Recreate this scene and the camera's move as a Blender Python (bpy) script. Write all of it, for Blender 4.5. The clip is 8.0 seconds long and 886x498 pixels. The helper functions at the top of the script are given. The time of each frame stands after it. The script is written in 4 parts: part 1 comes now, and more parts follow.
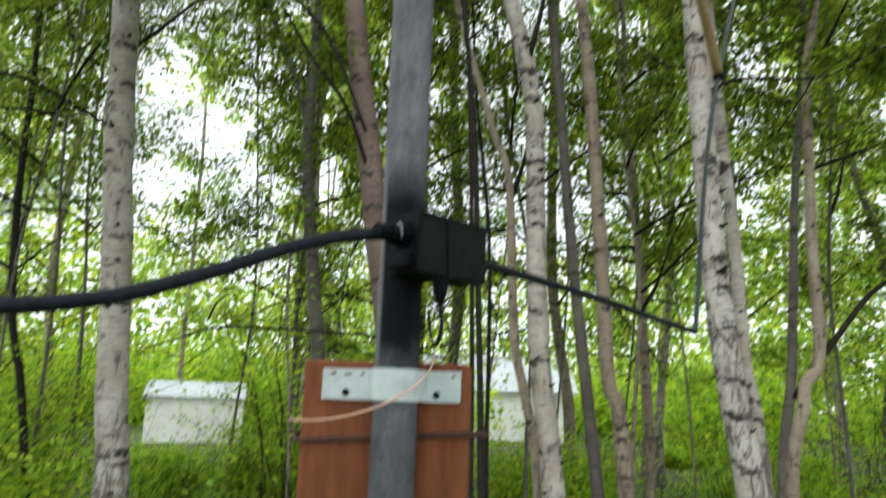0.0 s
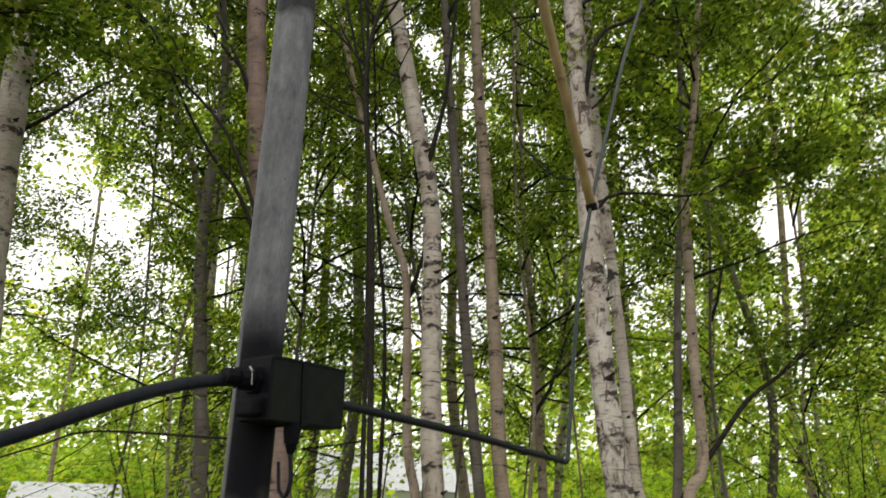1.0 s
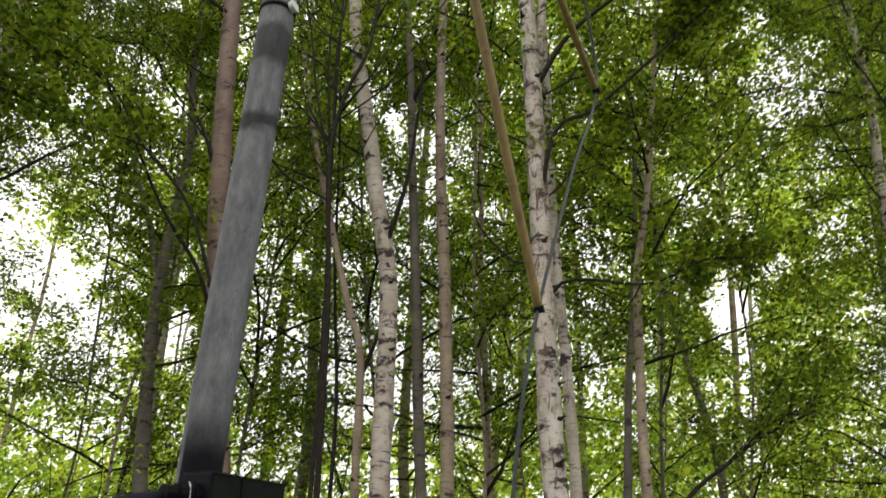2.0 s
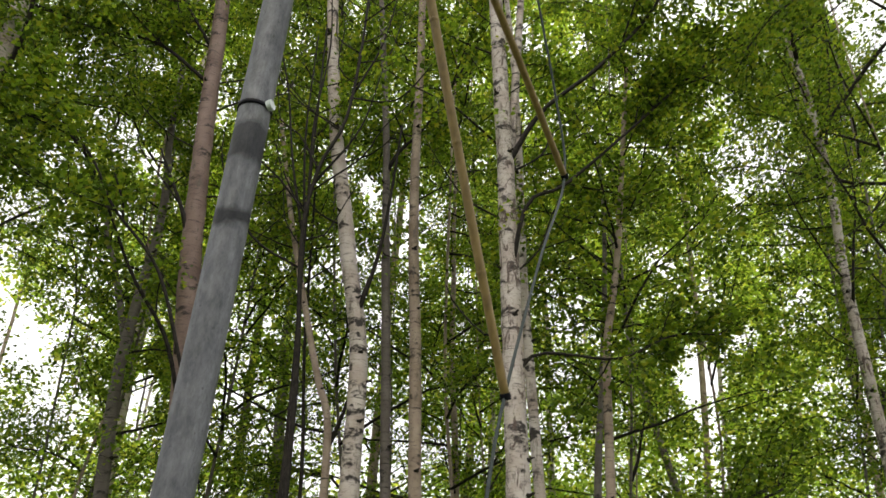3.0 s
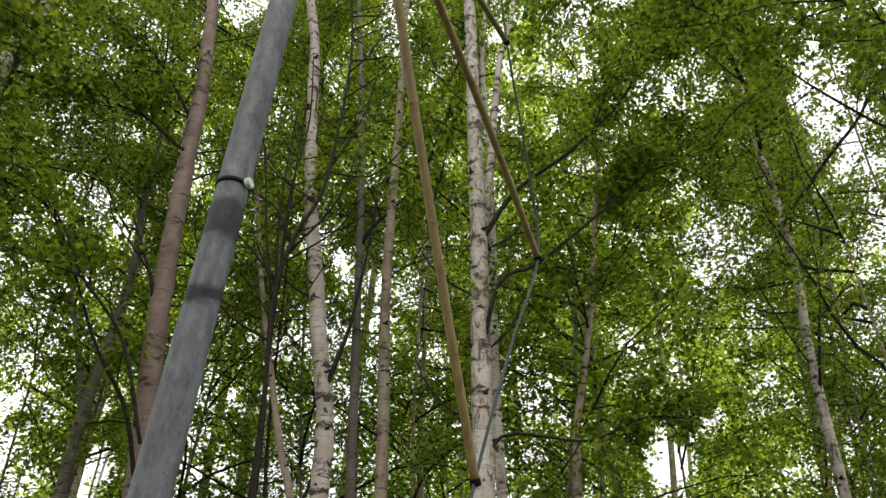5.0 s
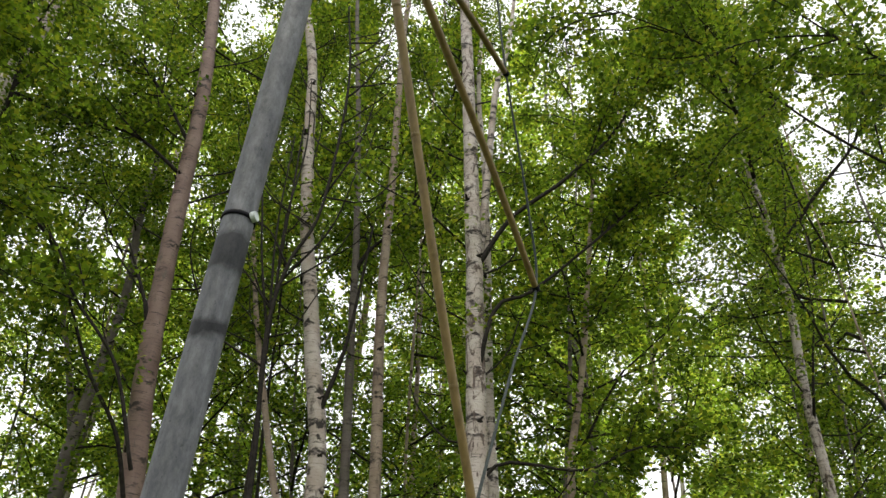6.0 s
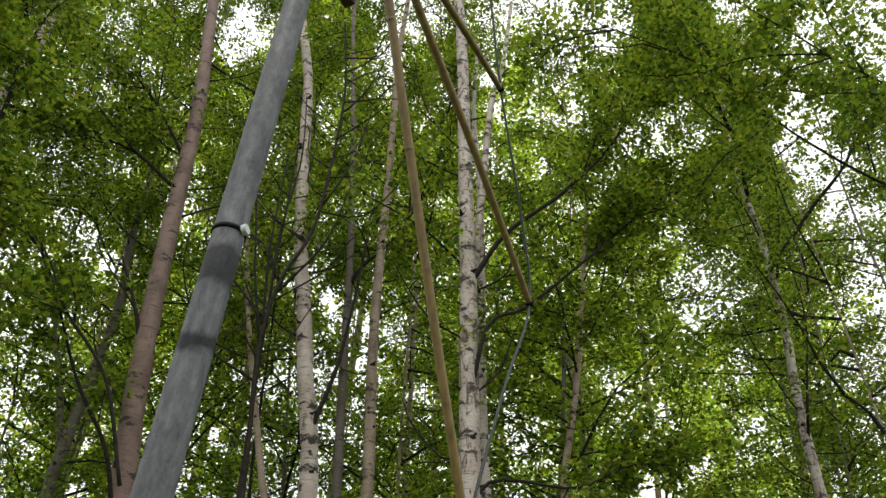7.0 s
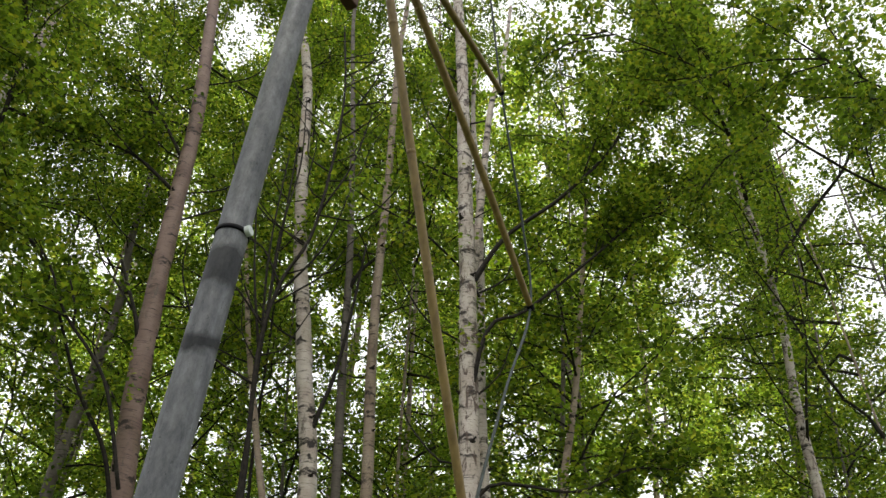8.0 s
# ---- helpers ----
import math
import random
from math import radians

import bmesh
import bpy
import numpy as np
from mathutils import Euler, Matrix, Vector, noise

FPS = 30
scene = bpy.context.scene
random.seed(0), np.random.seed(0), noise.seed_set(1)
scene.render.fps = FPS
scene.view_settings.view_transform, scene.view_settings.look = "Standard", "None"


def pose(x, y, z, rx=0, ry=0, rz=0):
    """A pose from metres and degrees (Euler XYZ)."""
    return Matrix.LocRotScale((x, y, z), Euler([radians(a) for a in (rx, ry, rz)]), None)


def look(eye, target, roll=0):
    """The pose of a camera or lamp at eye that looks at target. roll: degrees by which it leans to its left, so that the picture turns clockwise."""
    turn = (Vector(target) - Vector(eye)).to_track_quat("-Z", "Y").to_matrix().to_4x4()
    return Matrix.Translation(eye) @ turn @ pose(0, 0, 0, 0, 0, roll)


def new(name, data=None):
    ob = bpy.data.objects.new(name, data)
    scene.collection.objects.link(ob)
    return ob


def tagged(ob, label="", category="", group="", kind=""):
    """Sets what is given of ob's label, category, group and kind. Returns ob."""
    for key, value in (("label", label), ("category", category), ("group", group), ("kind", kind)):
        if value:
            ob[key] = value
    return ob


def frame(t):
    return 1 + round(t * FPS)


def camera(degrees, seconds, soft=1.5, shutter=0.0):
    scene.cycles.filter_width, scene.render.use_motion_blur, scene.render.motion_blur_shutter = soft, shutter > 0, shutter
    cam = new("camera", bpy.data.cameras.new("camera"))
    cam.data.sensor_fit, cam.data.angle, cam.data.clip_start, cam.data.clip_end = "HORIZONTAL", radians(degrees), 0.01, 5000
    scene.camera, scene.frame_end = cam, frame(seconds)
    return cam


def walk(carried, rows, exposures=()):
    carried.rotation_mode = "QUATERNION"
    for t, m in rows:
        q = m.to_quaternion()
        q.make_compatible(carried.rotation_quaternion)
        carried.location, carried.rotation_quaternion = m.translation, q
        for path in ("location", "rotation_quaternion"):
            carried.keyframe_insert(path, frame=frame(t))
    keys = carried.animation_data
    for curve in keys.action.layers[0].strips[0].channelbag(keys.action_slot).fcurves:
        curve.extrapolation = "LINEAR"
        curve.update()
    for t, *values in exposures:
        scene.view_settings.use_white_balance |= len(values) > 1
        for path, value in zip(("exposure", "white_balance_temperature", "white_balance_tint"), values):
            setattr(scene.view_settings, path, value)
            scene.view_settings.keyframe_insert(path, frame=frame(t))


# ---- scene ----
cam = camera(61.2, 8.0, soft=1.5, shutter=0.5)

PATH = [
    (0, (0.132, -0.895, 1.264), (-0.046, 1.056, 1.666), 2.0),
    (0.2, (0.147, -0.903, 1.279), (0.026, 1.027, 1.788), 1.5),
    (0.5, (0.17, -0.916, 1.302), (0.153, 1.003, 1.864), 1.1),
    (1, (0.181, -0.895, 1.326), (0.253, 0.996, 1.972), 1.5),
    (1.5, (0.193, -0.92, 1.341), (0.319, 0.937, 2.075), 2.2),
    (2.8, (0.192, -1.0, 1.404), (0.405, 0.746, 2.354), 2.9),
    (3, (0.194, -1.004, 1.404), (0.416, 0.727, 2.38), 2.9),
    (3.5, (0.198, -1.013, 1.406), (0.438, 0.685, 2.436), 2.9),
    (4, (0.204, -1.003, 1.405), (0.458, 0.665, 2.479), 3.0),
    (4.5, (0.2, -1.005, 1.41), (0.464, 0.636, 2.522), 3.1),
    (6, (0.166, -1.021, 1.427), (0.444, 0.556, 2.626), 3.6),
    (6.5, (0.169, -1.025, 1.432), (0.45, 0.538, 2.648), 3.6),
    (7, (0.171, -1.013, 1.432), (0.456, 0.537, 2.664), 3.7),
    (7.5, (0.163, -1.008, 1.431), (0.45, 0.535, 2.671), 3.6),
    (8, (0.164, -1.01, 1.427), (0.451, 0.532, 2.668), 3.7),
]
walk(cam, [(t, look(eye, target, roll)) for t, eye, target, roll in PATH], [(0, 0.33, 6200, 4), (0.5, 0.18, 6500, 8), (1.0, 0.08, 6950, 12), (3.5, 0.17, 6800, 12), (6, 0.09, 6700, 10), (8, 0.06, 6700, 10)])

# ---- light: overcast sky, soft high sun ----
world = bpy.data.worlds.new("overcast")
scene.world = world
world.use_nodes = True
wn, wl = world.node_tree.nodes, world.node_tree.links
wn.clear()
sky = wn.new("ShaderNodeTexSky")
sky.sky_type = "NISHITA"
sky.sun_disc = False
sky.sun_elevation, sky.sun_rotation = radians(54), radians(205)
sky.dust_density, sky.air_density = 4.0, 1.0
cloud_map = wn.new("ShaderNodeTexCoord")
cloud = wn.new("ShaderNodeTexNoise")
cloud.inputs["Scale"].default_value = 2.5
cloud.inputs["Detail"].default_value = 4.0
cloud_ramp = wn.new("ShaderNodeValToRGB")
cloud_ramp.color_ramp.elements[0].color = (11.5, 11.7, 12.0, 1)
cloud_ramp.color_ramp.elements[1].color = (17.0, 17.2, 17.4, 1)
cloud_ramp.color_ramp.elements[0].position, cloud_ramp.color_ramp.elements[1].position = 0.3, 0.75
veil = wn.new("ShaderNodeMix")
veil.data_type = "RGBA"
veil.inputs["Factor"].default_value = 0.85
back = wn.new("ShaderNodeBackground")
back.inputs["Strength"].default_value = 0.12
out = wn.new("ShaderNodeOutputWorld")
wl.new(cloud_map.outputs["Generated"], cloud.inputs["Vector"])
wl.new(cloud.outputs["Fac"], cloud_ramp.inputs["Fac"])
wl.new(sky.outputs["Color"], veil.inputs["A"])
wl.new(cloud_ramp.outputs["Color"], veil.inputs["B"])
wl.new(veil.outputs["Result"], back.inputs["Color"])
wl.new(back.outputs["Background"], out.inputs["Surface"])

sun_data = bpy.data.lights.new("sun", "SUN")
sun_data.energy, sun_data.angle, sun_data.color = 1.3, radians(40), (1.0, 0.96, 0.9)
sun = new("sun", sun_data)
sun.matrix_world = look((-3, -5.5, 13), (0, 0, 0))

# ---- materials ----


def material(name, rough=0.7, metal=0.0):
    m = bpy.data.materials.new(name)
    m.use_nodes = True
    n, l = m.node_tree.nodes, m.node_tree.links
    b = n["Principled BSDF"]
    b.inputs["Roughness"].default_value, b.inputs["Metallic"].default_value = rough, metal
    return m, n, l, b


def coords(n, l, scale=(1, 1, 1), kind="World"):
    mp = n.new("ShaderNodeMapping")
    mp.inputs["Scale"].default_value = scale
    if kind == "World":
        l.new(n.new("ShaderNodeNewGeometry").outputs["Position"], mp.inputs["Vector"])
    else:
        l.new(n.new("ShaderNodeTexCoord").outputs[kind], mp.inputs["Vector"])
    return mp.outputs["Vector"]


def noise_tex(n, l, vec, scale, detail=4.0, rough=0.55, distort=0.0):
    t = n.new("ShaderNodeTexNoise")
    t.inputs["Scale"].default_value, t.inputs["Detail"].default_value = scale, detail
    t.inputs["Roughness"].default_value, t.inputs["Distortion"].default_value = rough, distort
    l.new(vec, t.inputs["Vector"])
    return t.outputs["Fac"]


def ramp(n, l, fac, stops):
    r = n.new("ShaderNodeValToRGB")
    e = r.color_ramp.elements
    while len(e) < len(stops):
        e.new(0.5)
    for k, (p, c) in enumerate(stops):
        e[k].position = p
        e[k].color = (*c, 1) if len(c) == 3 else c
    l.new(fac, r.inputs["Fac"])
    return r.outputs["Color"]


def mix(n, l, fac, a, b, blend="MIX"):
    x = n.new("ShaderNodeMix")
    x.data_type, x.blend_type = "RGBA", blend
    for socket, v in (("Factor", fac), ("A", a), ("B", b)):
        if isinstance(v, (int, float)):
            x.inputs[socket].default_value = v
        elif isinstance(v, tuple):
            x.inputs[socket].default_value = (*v, 1)
        else:
            l.new(v, x.inputs[socket])
    return x.outputs["Result"]


def relief(n, l, b, height, strength=0.4, dist=0.01):
    bump = n.new("ShaderNodeBump")
    bump.inputs["Strength"].default_value, bump.inputs["Distance"].default_value = strength, dist
    l.new(height, bump.inputs["Height"])
    l.new(bump.outputs["Normal"], b.inputs["Normal"])


def bark(name, pale, warm, dark, scars, peel, cracks=0.0):
    """Birch bark: pale skin with a warm flush, fine horizontal pores, and ragged dark scars."""
    m, n, l, b = material(name, 0.75)
    o = coords(n, l)
    fine = coords(n, l, (9, 9, 90))
    skin = ramp(n, l, noise_tex(n, l, o, 5.0, 5), [(0.35, pale), (0.7, warm)])
    pores = ramp(n, l, noise_tex(n, l, fine, 1.6, 3), [(0.56, (0, 0, 0)), (0.66, (1, 1, 1))])
    skin = mix(n, l, mix(n, l, 1.0, pores, (0.55, 0.55, 0.55), "MULTIPLY"), skin, dark)
    streak = ramp(n, l, noise_tex(n, l, coords(n, l, (14, 14, 1.2)), 1.0, 4), [(0.55, (0, 0, 0)), (0.75, (1, 1, 1))])
    skin = mix(n, l, mix(n, l, 1.0, streak, (peel, peel, peel), "MULTIPLY"), skin, warm)
    dash = ramp(n, l, noise_tex(n, l, coords(n, l, (3.5, 3.5, 42)), 1.3, 3, 0.6), [(0.63, (0, 0, 0)), (0.68, (0.9, 0.9, 0.9))])
    skin = mix(n, l, dash, skin, dark)
    warp = n.new("ShaderNodeTexNoise")
    warp.inputs["Scale"].default_value, warp.inputs["Detail"].default_value = 16.0, 4.0
    l.new(o, warp.inputs["Vector"])
    moved = mix(n, l, 0.12, o, warp.outputs["Color"])
    stretch = n.new("ShaderNodeMapping")
    stretch.inputs["Scale"].default_value = (3.4, 3.4, 14.0)
    l.new(moved, stretch.inputs["Vector"])
    cell = n.new("ShaderNodeTexVoronoi")
    cell.inputs["Scale"].default_value = 1.0
    l.new(stretch.outputs["Vector"], cell.inputs["Vector"])
    mark = ramp(n, l, cell.outputs["Distance"], [(scars, (1, 1, 1)), (scars + 0.09, (0, 0, 0))])
    broken = ramp(n, l, noise_tex(n, l, coords(n, l, (1, 1, 2)), 13.0, 5, 0.65), [(0.42, (0.05, 0.05, 0.05)), (0.54, (1, 1, 1))])
    mark = mix(n, l, 1.0, mark, broken, "MULTIPLY")
    colour = mix(n, l, mark, skin, dark)
    height = n.new("ShaderNodeSeparateXYZ")
    l.new(o, height.inputs["Vector"])
    age = n.new("ShaderNodeMapRange")
    for socket, v in (("From Min", -0.2), ("From Max", 1.7), ("To Min", 0.17), ("To Max", 0.0)):
        age.inputs[socket].default_value = v
    l.new(height.outputs["Z"], age.inputs["Value"])
    old = n.new("ShaderNodeMath")
    l.new(noise_tex(n, l, coords(n, l, (9, 9, 3.2)), 1.4, 6, 0.72), old.inputs[0])
    l.new(age.outputs["Result"], old.inputs[1])
    rough_base = ramp(n, l, old.outputs["Value"], [(0.57, (0, 0, 0)), (0.66, (0.9, 0.9, 0.9))])
    colour = mix(n, l, rough_base, colour, mix(n, l, noise_tex(n, l, o, 60, 3), dark, (0.16, 0.13, 0.11)))
    if cracks:
        split = noise_tex(n, l, coords(n, l, (15, 15, 5.5)), 1.1, 6, 0.7, 1.2)
        split = ramp(n, l, split, [(0.60 - cracks, (0, 0, 0)), (0.66 - cracks, (0.95, 0.95, 0.95))])
        colour = mix(n, l, split, colour, mix(n, l, noise_tex(n, l, o, 70, 3), dark, (0.13, 0.085, 0.07)))
    l.new(colour, b.inputs["Base Color"])
    relief(n, l, b, mix(n, l, 0.5, noise_tex(n, l, fine, 2.2, 4), mix(n, l, mark, (0.3, 0.3, 0.3), (1, 1, 1))), 0.6, 0.012)
    return m


BARK = bark("birch_bark", (0.50, 0.45, 0.42), (0.31, 0.245, 0.21), (0.020, 0.015, 0.014), 0.30, 0.4)
BARK_OLD = bark("cracked_birch_bark", (0.50, 0.455, 0.43), (0.33, 0.27, 0.24), (0.018, 0.013, 0.012), 0.34, 0.4, 0.065)
BARK_PINK = bark("young_birch_bark", (0.225, 0.155, 0.137), (0.12, 0.073, 0.062), (0.03, 0.02, 0.017), 0.23, 0.8)
BARK_TAN = bark("tan_birch_bark", (0.36, 0.285, 0.23), (0.21, 0.15, 0.11), (0.03, 0.022, 0.018), 0.24, 0.5)
BARK_GREY = bark("grey_bark", (0.15, 0.128, 0.115), (0.085, 0.068, 0.06), (0.02, 0.016, 0.014), 0.22, 0.6)


def twig_material():
    m, n, l, b = material("twig_bark", 0.85)
    b.inputs["Specular IOR Level"].default_value = 0.2
    c = ramp(n, l, noise_tex(n, l, coords(n, l), 30, 4), [(0.3, (0.009, 0.0075, 0.007)), (0.7, (0.030, 0.025, 0.021))])
    l.new(c, b.inputs["Base Color"])
    return m


TWIG = twig_material()


def leaf_material(name, dark, light, glow):
    """A thin leaf: glossy skin that lets green light through; every leaf has its own tone."""
    m, n, l, b = material(name, 0.6)
    g = n.new("ShaderNodeNewGeometry")
    tone = ramp(n, l, g.outputs["Random Per Island"], [(0.08, dark), (0.70, light), (0.86, (light[0] * 1.35, light[1] * 1.05, light[2])), (1.0, (light[0] * 1.45, light[1] * 1.0, light[2] * 1.1))])
    drift = noise_tex(n, l, coords(n, l), 0.9, 2)
    tone = mix(n, l, drift, tone, mix(n, l, 1.0, tone, (1.25, 1.12, 0.75), "MULTIPLY"))
    l.new(tone, b.inputs["Base Color"])
    b.inputs["Specular IOR Level"].default_value = 0.12
    t = n.new("ShaderNodeBsdfTranslucent")
    l.new(mix(n, l, 1.0, tone, glow, "MULTIPLY"), t.inputs["Color"])
    add = n.new("ShaderNodeAddShader")
    l.new(b.outputs["BSDF"], add.inputs[0])
    l.new(t.outputs["BSDF"], add.inputs[1])
    l.new(add.outputs["Shader"], n["Material Output"].inputs["Surface"])
    return m


# Near leaf colour darkened for canopy shade; far one lightened for backlight and haze
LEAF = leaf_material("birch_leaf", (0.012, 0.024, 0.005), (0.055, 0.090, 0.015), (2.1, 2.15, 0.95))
LEAF_LIGHTENED = leaf_material("lightened_leaf", (0.05, 0.085, 0.014), (0.16, 0.235, 0.055), (1.9, 1.95, 0.9))
# Bush leaf colour raised so the thickets look lit by the clearing
LEAF_BUSH = leaf_material("bush_leaf", (0.055, 0.10, 0.014), (0.16, 0.25, 0.036), (1.8, 1.8, 0.8))


HERB = leaf_material("herb_leaf", (0.028, 0.060, 0.010), (0.11, 0.185, 0.028), (1.8, 1.9, 0.8))


def steel_material():
    m, n, l, b = material("galvanised_steel", 0.55, 0.3)
    o = coords(n, l, kind="Object")
    base = ramp(n, l, noise_tex(n, l, coords(n, l, (1, 1, 0.4)), 46, 8, 0.8), [(0.36, (0.052, 0.056, 0.066)), (0.66, (0.165, 0.168, 0.186))])
    streak = ramp(n, l, noise_tex(n, l, coords(n, l, (60, 60, 2)), 1, 3), [(0.35, (0.85, 0.85, 0.86)), (0.65, (1.08, 1.08, 1.08))])
    base = mix(n, l, 1.0, base, streak, "MULTIPLY")
    blotch = ramp(n, l, noise_tex(n, l, coords(n, l, (1, 1, 0.5)), 11, 5, 0.7), [(0.35, (0.66, 0.67, 0.70)), (0.6, (1.05, 1.05, 1.05))])
    base = mix(n, l, 1.0, base, blotch, "MULTIPLY")
    pits = ramp(n, l, noise_tex(n, l, coords(n, l), 150, 2), [(0.66, (1, 1, 1)), (0.72, (0.55, 0.55, 0.55))])
    base = mix(n, l, 1.0, base, pits, "MULTIPLY")
    z = n.new("ShaderNodeSeparateXYZ")
    l.new(o, z.inputs["Vector"])
    wob = n.new("ShaderNodeMath")
    wob.operation = "MULTIPLY_ADD"
    wob.inputs[1].default_value = 0.06
    l.new(noise_tex(n, l, o, 18, 4), wob.inputs[0])
    l.new(z.outputs["Z"], wob.inputs[2])
    scale = n.new("ShaderNodeMath")
    scale.operation = "MULTIPLY"
    scale.inputs[1].default_value = 0.25
    l.new(wob.outputs["Value"], scale.inputs[0])
    k = 0.25
    up = lambda h: (h + 0.2 + 0.025) * k
    tape = ramp(n, l, scale.outputs["Value"], [(up(1.285), (0, 0, 0)), (up(1.335), (1, 1, 1)), (up(1.50), (1, 1, 1)), (up(1.575), (0, 0, 0)),
        (up(1.968), (0, 0, 0)), (up(1.973), (0.8, 0.8, 0.8)), (up(2.002), (0.8, 0.8, 0.8)), (up(2.008), (0, 0, 0)),
        (up(2.08), (0, 0, 0)), (up(2.087), (0.7, 0.7, 0.7)), (up(2.15), (0.7, 0.7, 0.7)), (up(2.156), (0, 0, 0))])
    # Thins the lower dark band to a tenth along the tube's -x edge
    bare = n.new("ShaderNodeMapRange")
    for socket, v in (("From Min", -0.0205), ("From Max", -0.0175), ("To Min", 0.1), ("To Max", 1.0)):
        bare.inputs[socket].default_value = v
    l.new(z.outputs["X"], bare.inputs["Value"])
    above = n.new("ShaderNodeMath")
    above.operation = "GREATER_THAN"
    above.inputs[1].default_value = 2.0
    l.new(z.outputs["Z"], above.inputs[0])
    cover = n.new("ShaderNodeMath")
    cover.operation = "MAXIMUM"
    l.new(bare.outputs["Result"], cover.inputs[0])
    l.new(above.outputs["Value"], cover.inputs[1])
    tape = mix(n, l, 1.0, tape, cover.outputs["Value"], "MULTIPLY")
    l.new(mix(n, l, tape, base, (0.006, 0.006, 0.009)), b.inputs["Base Color"])
    l.new(mix(n, l, tape, (0.3, 0.3, 0.3), (0.0, 0.0, 0.0)), b.inputs["Metallic"])
    l.new(mix(n, l, tape, (0.5, 0.5, 0.5), (0.06, 0.06, 0.06)), b.inputs["Specular IOR Level"])
    relief(n, l, b, noise_tex(n, l, o, 130, 4), 0.15, 0.002)
    return m


STEEL = steel_material()


def plain(name, a, c, scale, rough, metal=0.0, bump=0.2, stretch=(1, 1, 1), gloss=0.5):
    m, n, l, b = material(name, rough, metal)
    b.inputs["Specular IOR Level"].default_value = gloss
    f = noise_tex(n, l, coords(n, l, stretch), scale, 5, 0.65)
    l.new(ramp(n, l, f, [(0.3, a), (0.7, c)]), b.inputs["Base Color"])
    relief(n, l, b, f, bump, 0.003)
    return m


ZINC = plain("zinc_plate", (0.42, 0.46, 0.48), (0.60, 0.65, 0.67), 30, 0.55, 0.25)
BLACK = plain("black_plastic", (0.003, 0.003, 0.005), (0.006, 0.006, 0.009), 60, 0.5, gloss=0.06)
BOX_GREY = plain("dark_box_plastic", (0.005, 0.007, 0.006), (0.009, 0.012, 0.010), 50, 0.6, gloss=0.06)
RUBBER = plain("black_cable", (0.006, 0.007, 0.011), (0.014, 0.016, 0.023), 90, 0.5, gloss=0.1)
BAMBOO = plain("cane", (0.110, 0.070, 0.020), (0.225, 0.152, 0.050), 9, 0.55, 0.0, 0.2, (5, 5, 1))
WIRE = plain("grey_wire", (0.013, 0.021, 0.021), (0.032, 0.044, 0.044), 70, 0.5, gloss=0.3)
COPPER = plain("copper_wire", (0.55, 0.30, 0.22), (0.75, 0.48, 0.38), 40, 0.4, 0.4)
RUST = plain("rusty_wire", (0.035, 0.016, 0.012), (0.09, 0.035, 0.022), 90, 0.8)
BOARD = plain("brown_painted_wood", (0.115, 0.034, 0.013), (0.21, 0.066, 0.024), 9, 0.65, 0.0, 0.6, (7, 7, 1.2), 0.25)
WHITE_WALL = plain("white_wall", (0.78, 0.77, 0.77), (0.86, 0.85, 0.85), 3, 0.7)
ROOF = plain("grey_roof_sheet", (0.36, 0.38, 0.41), (0.52, 0.54, 0.57), 4, 0.6)
GLASS_DARK = plain("window_glass", (0.03, 0.04, 0.05), (0.06, 0.07, 0.08), 2, 0.15)
GROUND = plain("forest_floor", (0.03, 0.045, 0.012), (0.10, 0.12, 0.035), 2.5, 0.95, 0.0, 0.8)

# ---- mesh helpers ----
GZ = -0.2


def ground_z(x, y):
    d = math.hypot(x, y)
    return GZ + 0.05 * noise.noise(Vector((x * 0.5, y * 0.5, 0))) * min(1, d / 3) - 0.006 * max(0, d - 6)


def mesh_from(name, verts, faces, mat, smooth=True):
    me = bpy.data.meshes.new(name)
    me.from_pydata(verts, [], faces)
    me.materials.append(mat)
    if smooth:
        me.polygons.foreach_set("use_smooth", [True] * len(me.polygons))
    me.update()
    return me


def child(name, me, parent, label="", kind=""):
    ob = new(name, me)
    ob.parent = parent
    return tagged(ob, label=label, kind=kind)


def part(name, bm, mat, parent, label="", smooth=False):
    me = bpy.data.meshes.new(name)
    bm.to_mesh(me)
    bm.free()
    me.materials.append(mat)
    if smooth:
        me.polygons.foreach_set("use_smooth", [True] * len(me.polygons))
    return child(name, me, parent, label)


def thing(name, place, label, category, group=""):
    ob = new(name)
    ob.empty_display_size = 0.1
    ob.location = place
    return tagged(ob, label, category, group)


def smooth_path(points, step):
    """A curve through the points (Catmull-Rom), in steps of about that length. Points: x, y, z, radius."""
    p = [np.array(q, float) for q in points]
    p = [2 * p[0] - p[1]] + p + [2 * p[-1] - p[-2]]
    rows = []
    for a, b, c, d in zip(p, p[1:], p[2:], p[3:]):
        n = max(1, int(np.linalg.norm(c[:3] - b[:3]) / step))
        for k in range(n):
            t = k / n
            rows.append(0.5 * (2 * b + (c - a) * t + (2 * a - 5 * b + 4 * c - d) * t * t + (3 * b - a - 3 * c + d) * t ** 3))
    rows.append(p[-2])
    return np.array(rows)


